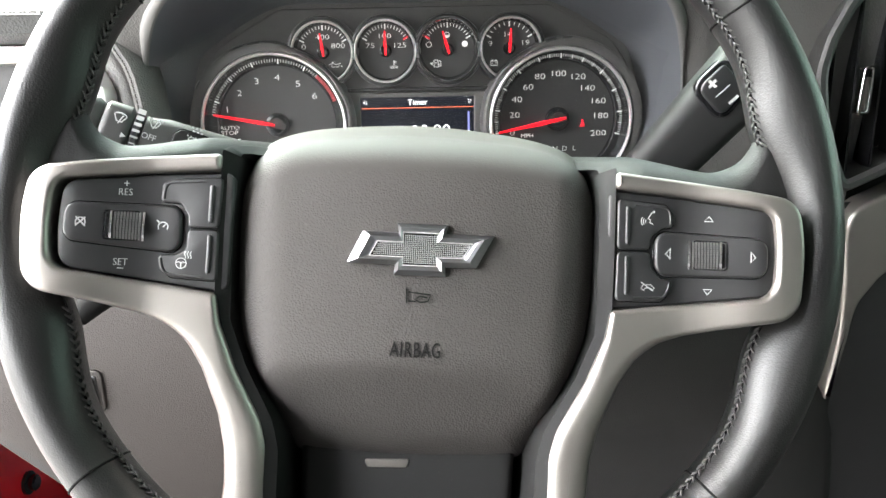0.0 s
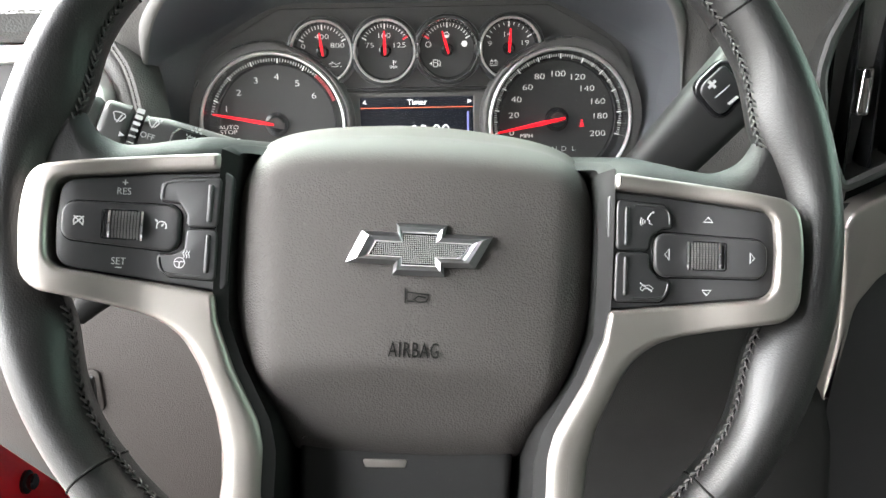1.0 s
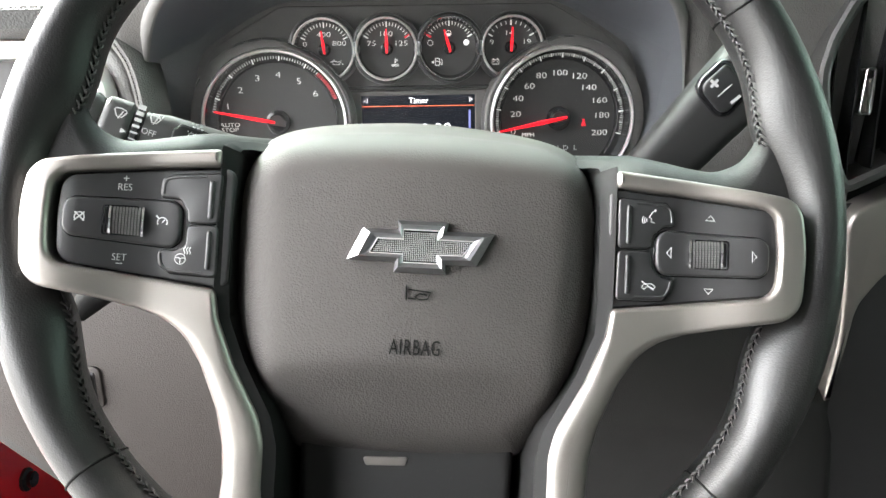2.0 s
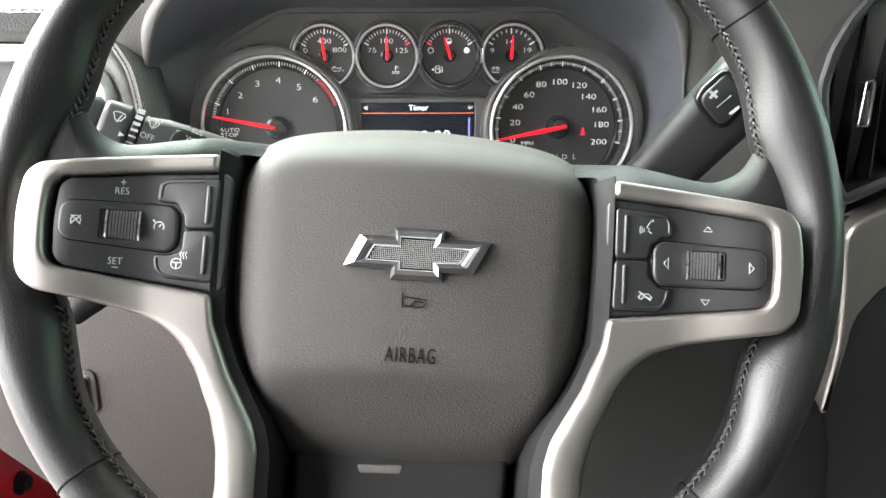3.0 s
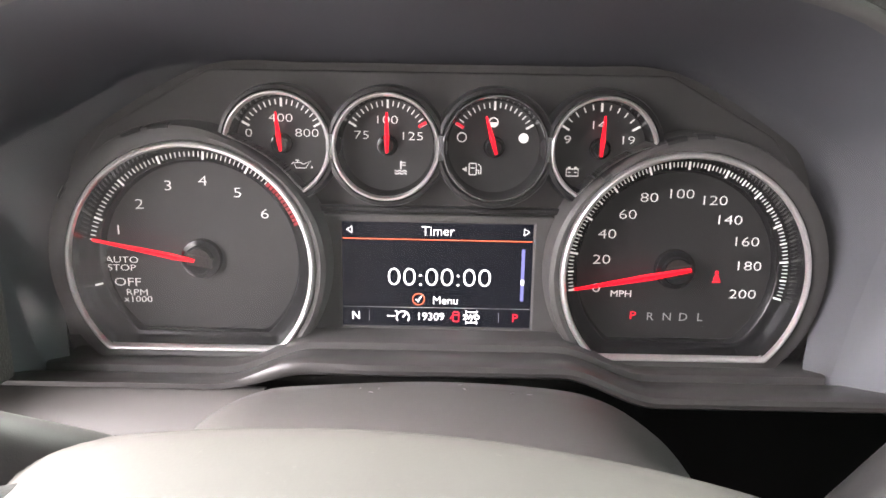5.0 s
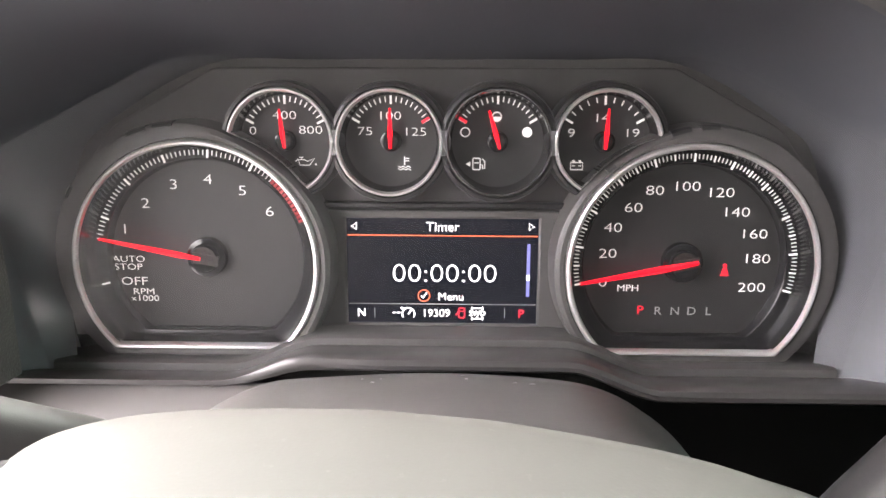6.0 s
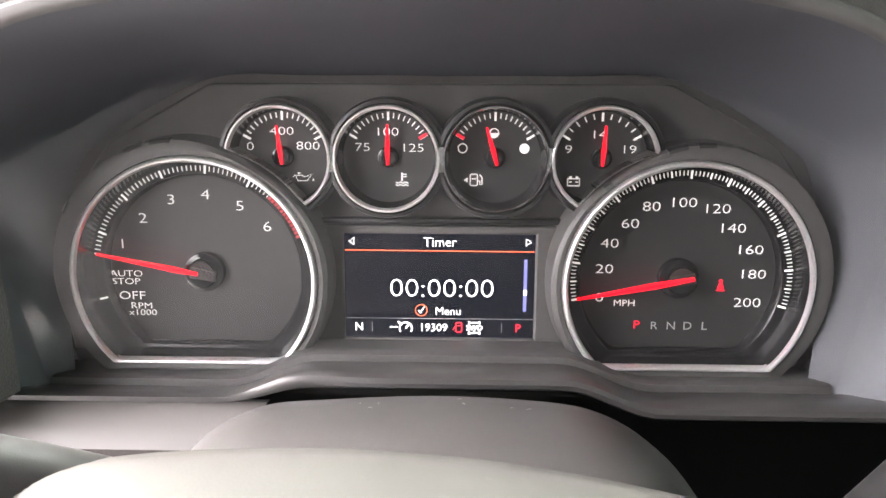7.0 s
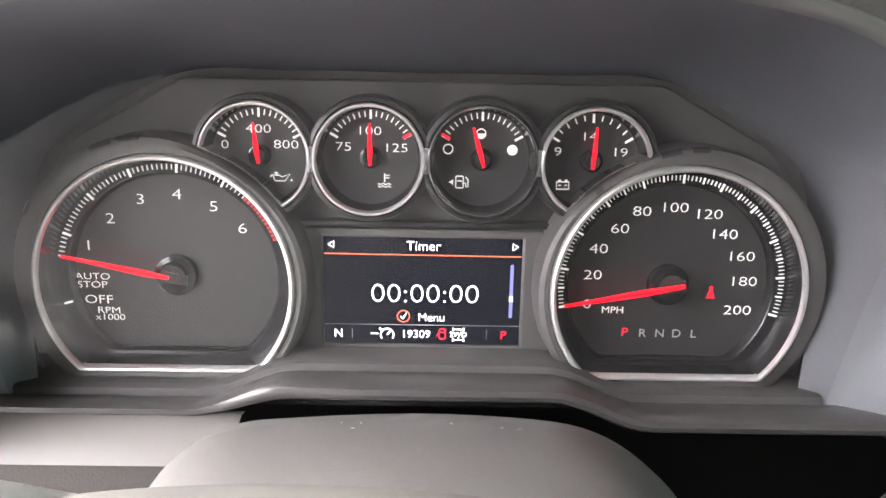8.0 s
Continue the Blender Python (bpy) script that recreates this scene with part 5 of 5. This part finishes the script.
            sec += [(yt - d, zt + (zf - zt) * f) for d, f in ((0.0155, 1.0), (0.0130, 0.965), (0.0098, 0.86), (0.0062, 0.68), (0.0030, 0.45), (0.0008, 0.2), (0.0, 0.0), (0.0015, -0.2), (0.007, -0.42))]
            rows.append([(s * x, y, z) for y, z in sec])
        loft(b, rows, cap0=True, cap1=True)
        dished(part("spoke", b, SPOKE, w, "leather covered spoke", flat_angle=70), 0.007)

    # silver bezels
    half = mm([(88.4, 43.0), (115, 40.6), (150, 37.1), (172.4, 33.8), (175.4, 12), (172.8, -20.4), (137, -26), (120, -29.3), (109, -33), (100, -39.8), (92, -52), (84, -71), (80.4, -86), (79.4, -101), (80.5, -116), (86, -136), (70, -150), (57, -140), (60, -118), (61.3, -104), (61.4, -86), (64.1, -75), (77, -52), (85.3, -32), (87.4, -19.2),
               (120, -15.4), (161.0, -10.6), (162.4, 10), (160.8, 28.8), (117, 33), (88.4, 35.3)])
    for s in (1, -1):
        radii = [0.0020] + [0.03] * 2 + [0.012, 0.08, 0.014] + [0.03] * 4 + [0.025] * 12 + [0.012] * 2 + [0.0030, 0.02] + [0.009, 0.08, 0.008] + [0.02, 0.0020]
        pts = rounded(half if s > 0 else mirror(half), radii if s > 0 else radii[::-1], 6)
        b = B()
        pts = pts if area(pts) > 0 else pts[::-1]
        step = inset(pts, 0.001)
        crown = [0.0026 + 0.0034 * min(1, max(0, (-0.030 - y) / 0.014)) + 0.0022 * min(1, max(0, (-0.058 - y) / 0.020)) for x, y in pts]
        loops = [[(x, y, -0.020) for x, y in pts]]
        for i in range(8):
            a = math.pi / 2 * i / 7
            f = 1 - math.cos(a)
            loops.append([(x + (qx - x) * r * f * 1000, y + (qy - y) * r * f * 1000, -0.0012 - (0.0018 + 0.42 * r) * (1 - math.sin(a))) for (x, y), (qx, qy), r in zip(pts, step, crown)])
        loft(b, loops, cap0=True, cap1=True)
        dished(part("spoke_bezel", b, SILVER, w, "satin silver spoke bezel"))
    # hub cover behind the airbag, black
    hub = mm([(0, 41), (50, 42), (64, 50), (70, 51.4), (78, 51.0), (84, 48.4), (86.6, 43), (86.6, 37), (86.6, 10), (86.2, -18), (85.6, -32), (77.4, -52), (64.6, -75), (61.8, -86), (61.6, -104), (60.4, -118), (57.5, -146), (20, -148)])
    hub = rounded(hub + mirror(hub[1:]), 0.008, 5)
    hub = hub if area(hub) > 0 else hub[::-1]
    b = B()
    loops = []
    for z, k in ((-0.088, 1.0), (-0.070, 0.5), (-0.0055, 0.0)):
        loops.append([(x, y, z) for x, y in hub])
    for d, z in ((0.0006, -0.0038), (0.0014, -0.0043), (0.0066, -0.0072), (0.0078, -0.0235)):
        loops.append([(x, y, z) for x, y in inset(hub, d)])
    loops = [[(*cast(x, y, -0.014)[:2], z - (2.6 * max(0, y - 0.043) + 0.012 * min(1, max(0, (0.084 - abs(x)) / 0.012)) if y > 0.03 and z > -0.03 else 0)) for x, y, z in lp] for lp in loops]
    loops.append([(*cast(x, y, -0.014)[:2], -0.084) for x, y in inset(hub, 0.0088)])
    loft(b, loops, cap0=True, cap1=True)
    part("hub_cover", b, HUB_BLACK, w, "black hub cover")
    lc = B()
    low = rounded(mm([(-47, -76), (47, -76), (46, -110), (44, -152), (-44, -152), (-46, -110)]), 0.006)
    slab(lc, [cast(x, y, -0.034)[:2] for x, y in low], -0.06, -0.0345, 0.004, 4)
    part("lower_cover", lc, LEVER, w, "grey lower hub cover")
    # silver strip painted in for the light glimpsed below the hub
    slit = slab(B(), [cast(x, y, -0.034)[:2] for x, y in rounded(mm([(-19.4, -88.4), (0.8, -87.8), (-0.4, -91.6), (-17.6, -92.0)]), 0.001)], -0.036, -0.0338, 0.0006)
    part("slit", slit, SILVER, w, "small silver strip standing in for light in the gap")
    core = B()
    turned(core, [(0.070, -0.048), (0.062, -0.075), (0.058, -0.085)], 0, -0.015, 40)
    part("hub_core", core, HUB_BLACK, w)

    # airbag cover
    hp = mm([(0, 54.8), (15, 54.6), (46, 52.2), (64, 47.4), (74.2, 38.5), (78.2, 25), (78.8, -3), (76, -31), (69.2, -50), (59, -68), (51, -81), (44, -86), (20, -88.4), (0, -89)])
    out = curve(hp + mirror(hp[1:-1]), 5)
    if area(out) < 0:
        out = out[::-1]
    c0 = Vector((0, -0.012))
    b = B()
    loops = []
    # the edge is rounder along the top, where the cover rolls back over the hub
    step = inset(out, 0.001)

    def top(y):
        t = min(1, max(0, (y - 0.022) / 0.026))
        return t * t * (3 - 2 * t)

    def foot(y):
        t = min(1, max(0, (-0.058 - y) / 0.028))
        return t * t * (3 - 2 * t)
    radius = [0.0055 + 0.0075 * top(y) + 0.010 * foot(y) + 0.001 * (1 - top(y)) * (1 - foot(y)) for x, y in out]

    def pulled(f):
        return [(x + (qx - x) * r * f * 1000, y + (qy - y) * r * f * 1000) for (x, y), (qx, qy), r in zip(out, step, radius)]
    base = [(x, y, airbag_height(x * 0.98, y * 0.98) - r - 0.0012) for (x, y), r in zip(out, radius)]
    # the top of the cover runs back towards the column as a broad roof
    for k, e in ((1.0, 1.0), (1.0, 0.66), (1.0, 0.33), (1.0, 0.0), (0.88, 0.0), (0.7, 0.0), (0.5, 0.0), (0.3, 0.0), (0.15, 0.0), (0.05, 0.0), (0.0, 0.0)):
        row = []
        for x, y, z in base:
            t = top(y)
            lift = 0.0155 * (1 - 0.28 * (x / 0.074) ** 2)
            px, py, pz = x * (1 + 0.18 * k * t), y + lift * t * (1 - (1 - k) ** 1.5), z - k * (0.022 + 0.030 * t)
            qx = px * 1.09
            qy = 0.0668 - 0.0088 * (qx / 0.085) ** 2
            row.append((px + (qx - px) * e, py + (qy - py) * e * t, pz + (-0.1054 - pz) * e * t - 0.001 * e))
        loops.append(row)
    wall_rows = len(loops) - 1
    for i in range(1, 9):
        a = math.pi / 2 * i / 8
        q = pulled(1 - math.cos(a))
        loops.append([(x, y, airbag_height(x, y) - r * (1 - math.sin(a)) - 0.0012) for (x, y), r in zip(q, radius)])
    q = pulled(1)
    for s in np.linspace(0.975, 0.02, 40):
        loops.append([(c0.x + (x - c0.x) * s, c0.y + (y - c0.y) * s, airbag_height(c0.x + (x - c0.x) * s, c0.y + (y - c0.y) * s) - 0.0012) for x, y in q])
    # spread so that the cover keeps its outline in the camera's first view
    flat = []
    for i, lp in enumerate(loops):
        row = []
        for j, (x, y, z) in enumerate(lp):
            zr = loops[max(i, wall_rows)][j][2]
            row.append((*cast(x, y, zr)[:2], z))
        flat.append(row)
    loft(b, flat, cap1=True)
    bag = part("airbag_cover", b, GRAINED, w, "dark grey grained airbag cover")
    # raised near-black marks that paint the shade of pressed lettering
    writing("airbag_lettering", "AIRBAG", 0.0013, -0.0403, -0.00150, 0.0096, PRESS_SHADE, bag, 0.61, 1.14, "near-black lettering standing in for the shade of pressed letters", bold=0.00002, depth=0.00016)
    hn = B()
    zz = -0.0009
    for pts, cl in ((mm([(-4.4, -14.0), (-4.2, -19.4)]), False), (mm([(-3.6, -15.4), (4.4, -16.2), (3.4, -18.6), (0.6, -19.0), (-1.2, -18.0), (0.4, -16.8), (3.2, -17.2)]), False), (mm([(-3.6, -18.6), (-0.8, -18.8)]), False)):
        stroke(hn, [(1.22 * x, -0.0168 + 1.22 * (y + 0.0168)) for x, y in pts], 0.00062, zz, cl, 0.0002)
    part("horn_symbol", hn, PRESS_SHADE, bag, "near-black horn symbol standing in for pressed shade").location.x = 0.0018

    # chrome badge: plain bar and block outline
    outer = mm([(-10.6, 15.0), (11.9, 15.0), (11.1, 11.0), (32.4, 11.0), (24.9, -3.4), (11.1, -3.7), (11.5, -7.8), (-11.4, -7.8), (-11.0, -3.4), (-32.0, -3.0), (-25.6, 10.9), (-10.0, 10.9)])
    outer = outer if area(outer) > 0 else outer[::-1]
    inner = mm([(-7.5, 10.7), (7.5, 10.7), (7.2, 6.8), (22.4, 6.8), (18.2, 0.8), (7.2, 0.6), (7.4, -3.2), (-7.3, -3.2), (-7.3, 0.4), (-21.8, 0.5), (-18.8, 6.4), (-7.4, 6.4)])
    inner = inner if area(inner) > 0 else inner[::-1]
    bd = thing("wheel_badge", WHEEL @ Matrix.Translation((0.0018, 0, 0)), "chrome bar-shaped badge with a dark mesh centre on the airbag cover", "badge")
    ring = B()
    mid = [tuple(Vector(a).lerp(Vector(c), 0.70)) for a, c in zip(outer, inner)]
    low = [tuple(Vector(a).lerp(Vector(c), 0.46)) for a, c in zip(outer, inner)]
    loft(ring, [[(x, y, -0.003) for x, y in outer], [(x, y, 0.0002) for x, y in outer], [(x, y, 0.0026) for x, y in low], [(x, y, 0.0022) for x, y in mid], [(x, y, 0.0012) for x, y in inner], [(x, y, -0.0005) for x, y in inner]])
    part("badge_frame", ring, BADGE, bd, "bright chrome frame", smooth=False)
    part("badge_lip", stroke(B(), inset(inner, -0.0003), 0.00045, 0.0016, True, 0.0003), RING, bd, "thin bright inner line", smooth=False)
    part("badge_field", slab(B(), inner, -0.001, 0.0004, 0.0001, 1), GLOSS, bd, "black field")
    mesh = B()

    def inside(x, y):
        return (abs(x) < 0.0070 and -0.0029 < y < 0.0104) or (0.0008 < y < 0.0064 and -0.0212 + 0.0030 * (y - 0.0008) / 0.0056 < x < 0.0180 + 0.0042 * (y - 0.0008) / 0.0056)
    pitch = 0.00085
    for i in range(-26, 28):
        for j in range(-5, 14):
            x, y = i * pitch, j * pitch + 0.0003
            if inside(x, y):
                box(mesh, x - 0.00028, x + 0.00028, y - 0.00028, y + 0.00028, 0.0003, 0.0010)
    part("badge_mesh", mesh, KNURL, bd, "fine dark metal mesh", smooth=False)

    # switch pods
    pod = mm([(84.6, -18.9), (120, -14.9), (160.4, -10.1), (161.8, 10), (160.2, 28.3), (117, 32.5), (84.4, 35.0)])

    def roller(parent, cx, cy, side):
        r = 0.0088
        b = B()
        loft(b, [[(x, r * k * math.cos(a), r * k * math.sin(a)) for a in (2 * math.pi * i / 40 for i in range(40))] for x, k in ((-0.0066, 0.90), (-0.0061, 0.985), (0.0061, 0.985), (0.0066, 0.90))], cap0=True, cap1=True)
        ro = part("roller", b, PODS, parent, "knurled thumb roller")
        kn = B()
        for i in range(52):
            a = 2 * math.pi * i / 52
            if math.sin(a) < 0.7:
                continue
            ca, sa = math.cos(a), math.sin(a)
            for j in range(9):
                x = -0.0050 + j * 0.00125
                q = []
                for rr, h in ((r - 0.0002, 0.00046), (r + 0.00030, 0.00028)):
                    q.append([(x + dx * h, rr * ca - sa * dy * h, rr * sa + ca * dy * h) for dx, dy in ((-1, -1), (1, -1), (1, 1), (-1, 1))])
                loft(kn, q, cap1=True)
        tagged(part("knurl", kn, ROLLER, ro, smooth=False), kind="stuff")
        for sx in (-1, 1):
            e = B()
            loft(e, [[(sx * 0.0066 + dx, rr * math.cos(a), rr * math.sin(a)) for dx, rr in ((-0.00045, r - 0.0006), (-0.00045, r + 0.0005), (0.00045, r + 0.0005), (0.00045, r - 0.0006))] for a in np.linspace(radians(35), radians(145), 16)], cap0=True, cap1=True)
            part("roller_cheek", e, CHROME, ro, "chrome cheek")
        t = (abs(cx) - 0.112) / 0.052
        h = 0.0125 * t * t * (3 - 2 * t)
        lean = math.degrees(math.atan(0.0125 * 6 * t * (1 - t) / 0.052))
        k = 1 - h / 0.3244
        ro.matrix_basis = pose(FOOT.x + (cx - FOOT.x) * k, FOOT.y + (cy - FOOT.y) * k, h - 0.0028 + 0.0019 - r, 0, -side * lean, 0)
        return ro

    left = new("switch_pod")
    left.parent = w
    left.location.x = 0.0017
    left["label"] = "black cruise control switch pod"
    right = new("switch_pod")
    right.parent = w
    right.location.x = 0.0015
    right["label"] = "black menu and phone switch pod"
    for o, s in ((left, -1), (right, 1)):
        corner = [0.004, 0.03, 0.0085, 0.08, 0.0075, 0.03, 0.004]
        pts = rounded(pod if s > 0 else mirror(pod), corner if s > 0 else corner[::-1], 6)
        part("pod_base", slab(B(), pts, -0.016, -0.0052, 0.0012, 3), PODS, o, "satin black base")
    zt = -0.0028
    rl = rounded(mm([(-158.4, 18.6), (-106.0, 18.6), (-105.8, -2.4), (-158.4, 1.6)]), 0.0058, 6)
    part("rocker_gap", slab(B(), inset(rl if area(rl) > 0 else rl[::-1], -0.0006), -0.008, -0.0047, 0.0003), GLOSS, left)
    part("rocker", slab(B(), rl, -0.010, zt, 0.0014), PODS, left, "cruise control rocker")
    rr = rounded(mm([(105.2, 17.0), (157.0, 15.4), (156.6, -2.2), (105.4, -3.2)]), 0.0058, 6)
    part("rocker_gap", slab(B(), inset(rr if area(rr) > 0 else rr[::-1], -0.0006), -0.008, -0.0047, 0.0003), GLOSS, right)
    part("rocker", slab(B(), rr, -0.010, zt, 0.0014), PODS, right, "menu rocker")
    for o, x0, y0, tn in ((left, -132.2, 8.8, -1), (right, 130.0, 7.0, 1)):
        wl = B()
        rect = rounded([(x0 / 1000 + dx, y0 / 1000 + dy) for dx, dy in ((-0.0080, -0.0066), (0.0080, -0.0066), (0.0080, 0.0066), (-0.0080, 0.0066))], 0.0015)
        loft(wl, [[(x, y, z) for x, y in inset(rect, d)] for d, z in ((0.0, zt - 0.001), (0.0, zt + 0.0003), (0.0006, zt + 0.0003), (0.0010, zt - 0.0020), (0.0012, zt + 0.0001))], cap1=True)
        part("roller_well", wl, GLOSS, o)
        roller(o, x0 / 1000, y0 / 1000, tn)
    # inner push buttons
    ub = mm([(-116.2, 20.2), (-115.6, 28.5), (-110.5, 30.6), (-89.0, 32.2), (-89.8, 9.5), (-103.4, 9.2), (-103.6, 14.5), (-107, 19.8)])
    lb = mm([(-103.4, 8.3), (-103.6, -1.0), (-108.5, -3.2), (-116, -3.2), (-114.8, -9.8), (-110, -13.2), (-89.2, -14.2), (-89.6, 8.6)])
    ur = mm([(88.0, 31.0), (110, 29.4), (113.6, 25), (113.9, 18.9), (108.6, 18.5), (103.8, 14.5), (103.2, 8.5), (88.2, 8.1)])
    lr = mm([(88.2, 7.2), (103.2, 7.5), (103.6, 0.4), (108, -4.2), (113.6, -4.6), (113.1, -9.8), (108.6, -14.6), (87.8, -15.2)])
    for o, pts, lab in ((left, ub, ""), (left, lb, "heated wheel button"), (right, ur, "voice button"), (right, lr, "hang up button")):
        q = rounded(pts, 0.0022, 4)
        q = q if area(q) > 0 else q[::-1]
        part("button_gap", slab(B(), inset(q, -0.00035), -0.008, -0.0047, 0.0002), GLOSS, o)
        bt = B()
        slab(bt, q, -0.009, -0.0031, 0.0011, 4)
        part("push_button", bt, PODS, o, lab)

    # raised strips on the inner buttons, added for the highlights of their dished edges
    for o, xs, ys in ((left, (-94.6, -92.2), (11.5, 28.5)), (left, (-94.4, -92.2), (-11.0, 6.2)), (right, (91.6, 93.6), (10.2, 27.6)), (right, (91.6, 93.6), (-12.2, 5.2))):
        rd = slab(B(), rounded(mm([(xs[0], ys[0]), (xs[1], ys[0]), (xs[1], ys[1]), (xs[0], ys[1])]), 0.0009), -0.004, -0.0021, 0.0009, 4)
        part("ridge", rd, PODS, o)
    # soft raised lines along the outer edge of each button, standing in for bevel highlights
    for o, path in ((left, [(-114.4, 21.6), (-113.8, 27.0), (-110.2, 29.0), (-96, 30.2)]), (left, [(-114.2, -4.8), (-113.2, -9.2), (-109.6, -11.8), (-96, -12.6)]),
                    (right, [(112.0, 20.6), (111.8, 24.4), (109.2, 27.6), (96, 28.6)]), (right, [(111.8, -6.2), (111.2, -9.4), (108.0, -12.8), (96, -13.4)])):
        ln = tube(B(), [(x, y, -0.0031) for x, y in curve(mm(path), 5, closed=False)], 0.00055, 6)
        part("ridge", ln, PODS, o)
    # printed symbols
    z = zt + 0.0001
    zb = -0.0051

    def gauge_icon(cx, cy, k, crossed):
        b = B()
        stroke(b, arc(cx, cy - 0.4 * k, 2.6 * k, -30, 210, 18), 0.00045, z)
        stroke(b, [(cx, cy - 0.5 * k), (cx + 1.2 * k, cy + 1.0 * k)], 0.0005, z)
        if crossed:
            stroke(b, [(cx - 2.6 * k, cy + 2.4 * k), (cx + 2.6 * k, cy - 2.4 * k)], 0.0005, z)
            stroke(b, [(cx - 2.6 * k, cy - 2.4 * k), (cx + 2.6 * k, cy + 2.4 * k)], 0.0005, z)
        else:
            stroke(b, [(cx - 3.4 * k, cy + 3.2 * k), (cx - 2.2 * k, cy + 1.8 * k)], 0.0007, z)
        return b
    part("symbol", gauge_icon(-0.1503, 0.0098, 0.00082, True), GREY_PRINT, left)
    part("symbol", gauge_icon(-0.1140, 0.0092, 0.00082, False), GREY_PRINT, left)
    writing("legend", "RES", -0.1323, 0.0240, -0.0050, 0.0045, GREY_PRINT, left, 0.94, bold=-0.00006)
    writing("legend", "SET", -0.1325, -0.0072, -0.0050, 0.0045, GREY_PRINT, left, 0.94, bold=-0.00006)
    b = B()
    stroke(b, mm([(-133.3, 27.9), (-130.9, 27.9)]), 0.0004, -0.0050)
    stroke(b, mm([(-132.1, 29.1), (-132.1, 26.7)]), 0.0004, -0.00495)
    part("plus_sign", b, GREY_PRINT, left)
    b = B()
    stroke(b, mm([(-133.8, -10.0), (-131.0, -10.0)]), 0.0004, -0.0050)
    part("minus_sign", b, GREY_PRINT, left)
    zi = -0.0030
    b = B()
    stroke(b, arc(-0.1052, -0.0068, 0.0023, 0, 360, 22)[:-1], 0.00030, zi, True)
    stroke(b, mm([(-107.2, -6.4), (-105.9, -6.2), (-105.2, -6.8), (-104.5, -6.2), (-103.2, -6.4)]), 0.00038, zi)
    stroke(b, mm([(-105.2, -6.8), (-105.2, -8.8)]), 0.00038, zi)
    for dx in (0, 1.2, 2.4):
        stroke(b, [((-103.6 + dx + 0.35 * math.sin(q * 2.4)) / 1000, (-4.6 + q) / 1000) for q in np.linspace(0, 3.2, 10)], 0.00030, zi)
    part("symbol", b, GREY_PRINT, left, "heated wheel symbol")
    for pts in ([(128.2, 22.6), (132.2, 22.6), (130.2, 24.9)], [(128.0, -8.2), (132.0, -8.2), (130.0, -10.5)]):
        b = B()
        stroke(b, mm(pts), 0.0004, -0.0050, True)
        part("arrow", b, GREY_PRINT, right)
    for sx, x in ((-1, 111.0), (1, 149.6)):
        b = B()
        stroke(b, mm([(x - 0.9 * sx, 9.4), (x - 0.9 * sx, 4.6), (x + 1.1 * sx, 7.0)]), 0.0004, z, True)
        part("arrow", b, GREY_PRINT, right)
    b = B()
    stroke(b, mm([(103.6, 25.4), (102.4, 23.6), (101.8, 22.4), (102.8, 22.0), (102.6, 20.6), (104.2, 20.0)]), 0.00036, zi)
    fill(b, arc(0.1044, 0.0256, 0.0005, 0, 360, 10)[:-1], zi)
    for r in (1.2, 2.2, 3.1):
        stroke(b, arc(0.1018, 0.0212, r / 1000, 145, 215, 6), 0.00032, zi)
    part("symbol", b, GREY_PRINT, right, "voice symbol")
    b = B()
    stroke(b, mm([(99.2, -9.0), (100.2, -7.4), (103.6, -7.2), (105.2, -8.6), (104.4, -9.4), (103.0, -8.6), (101.2, -8.7), (100.4, -9.8)]), 0.00034, zi, True)
    stroke(b, mm([(99.2, -6.2), (104.6, -10.0)]), 0.00036, zi + 0.0001)
    part("symbol", b, GREY_PRINT, right, "hang up symbol")

    for o in (left, right):
        for ch in o.children:
            if not (ch.name.startswith("roller") and "well" not in ch.name):
                dished(ch)


wheel()
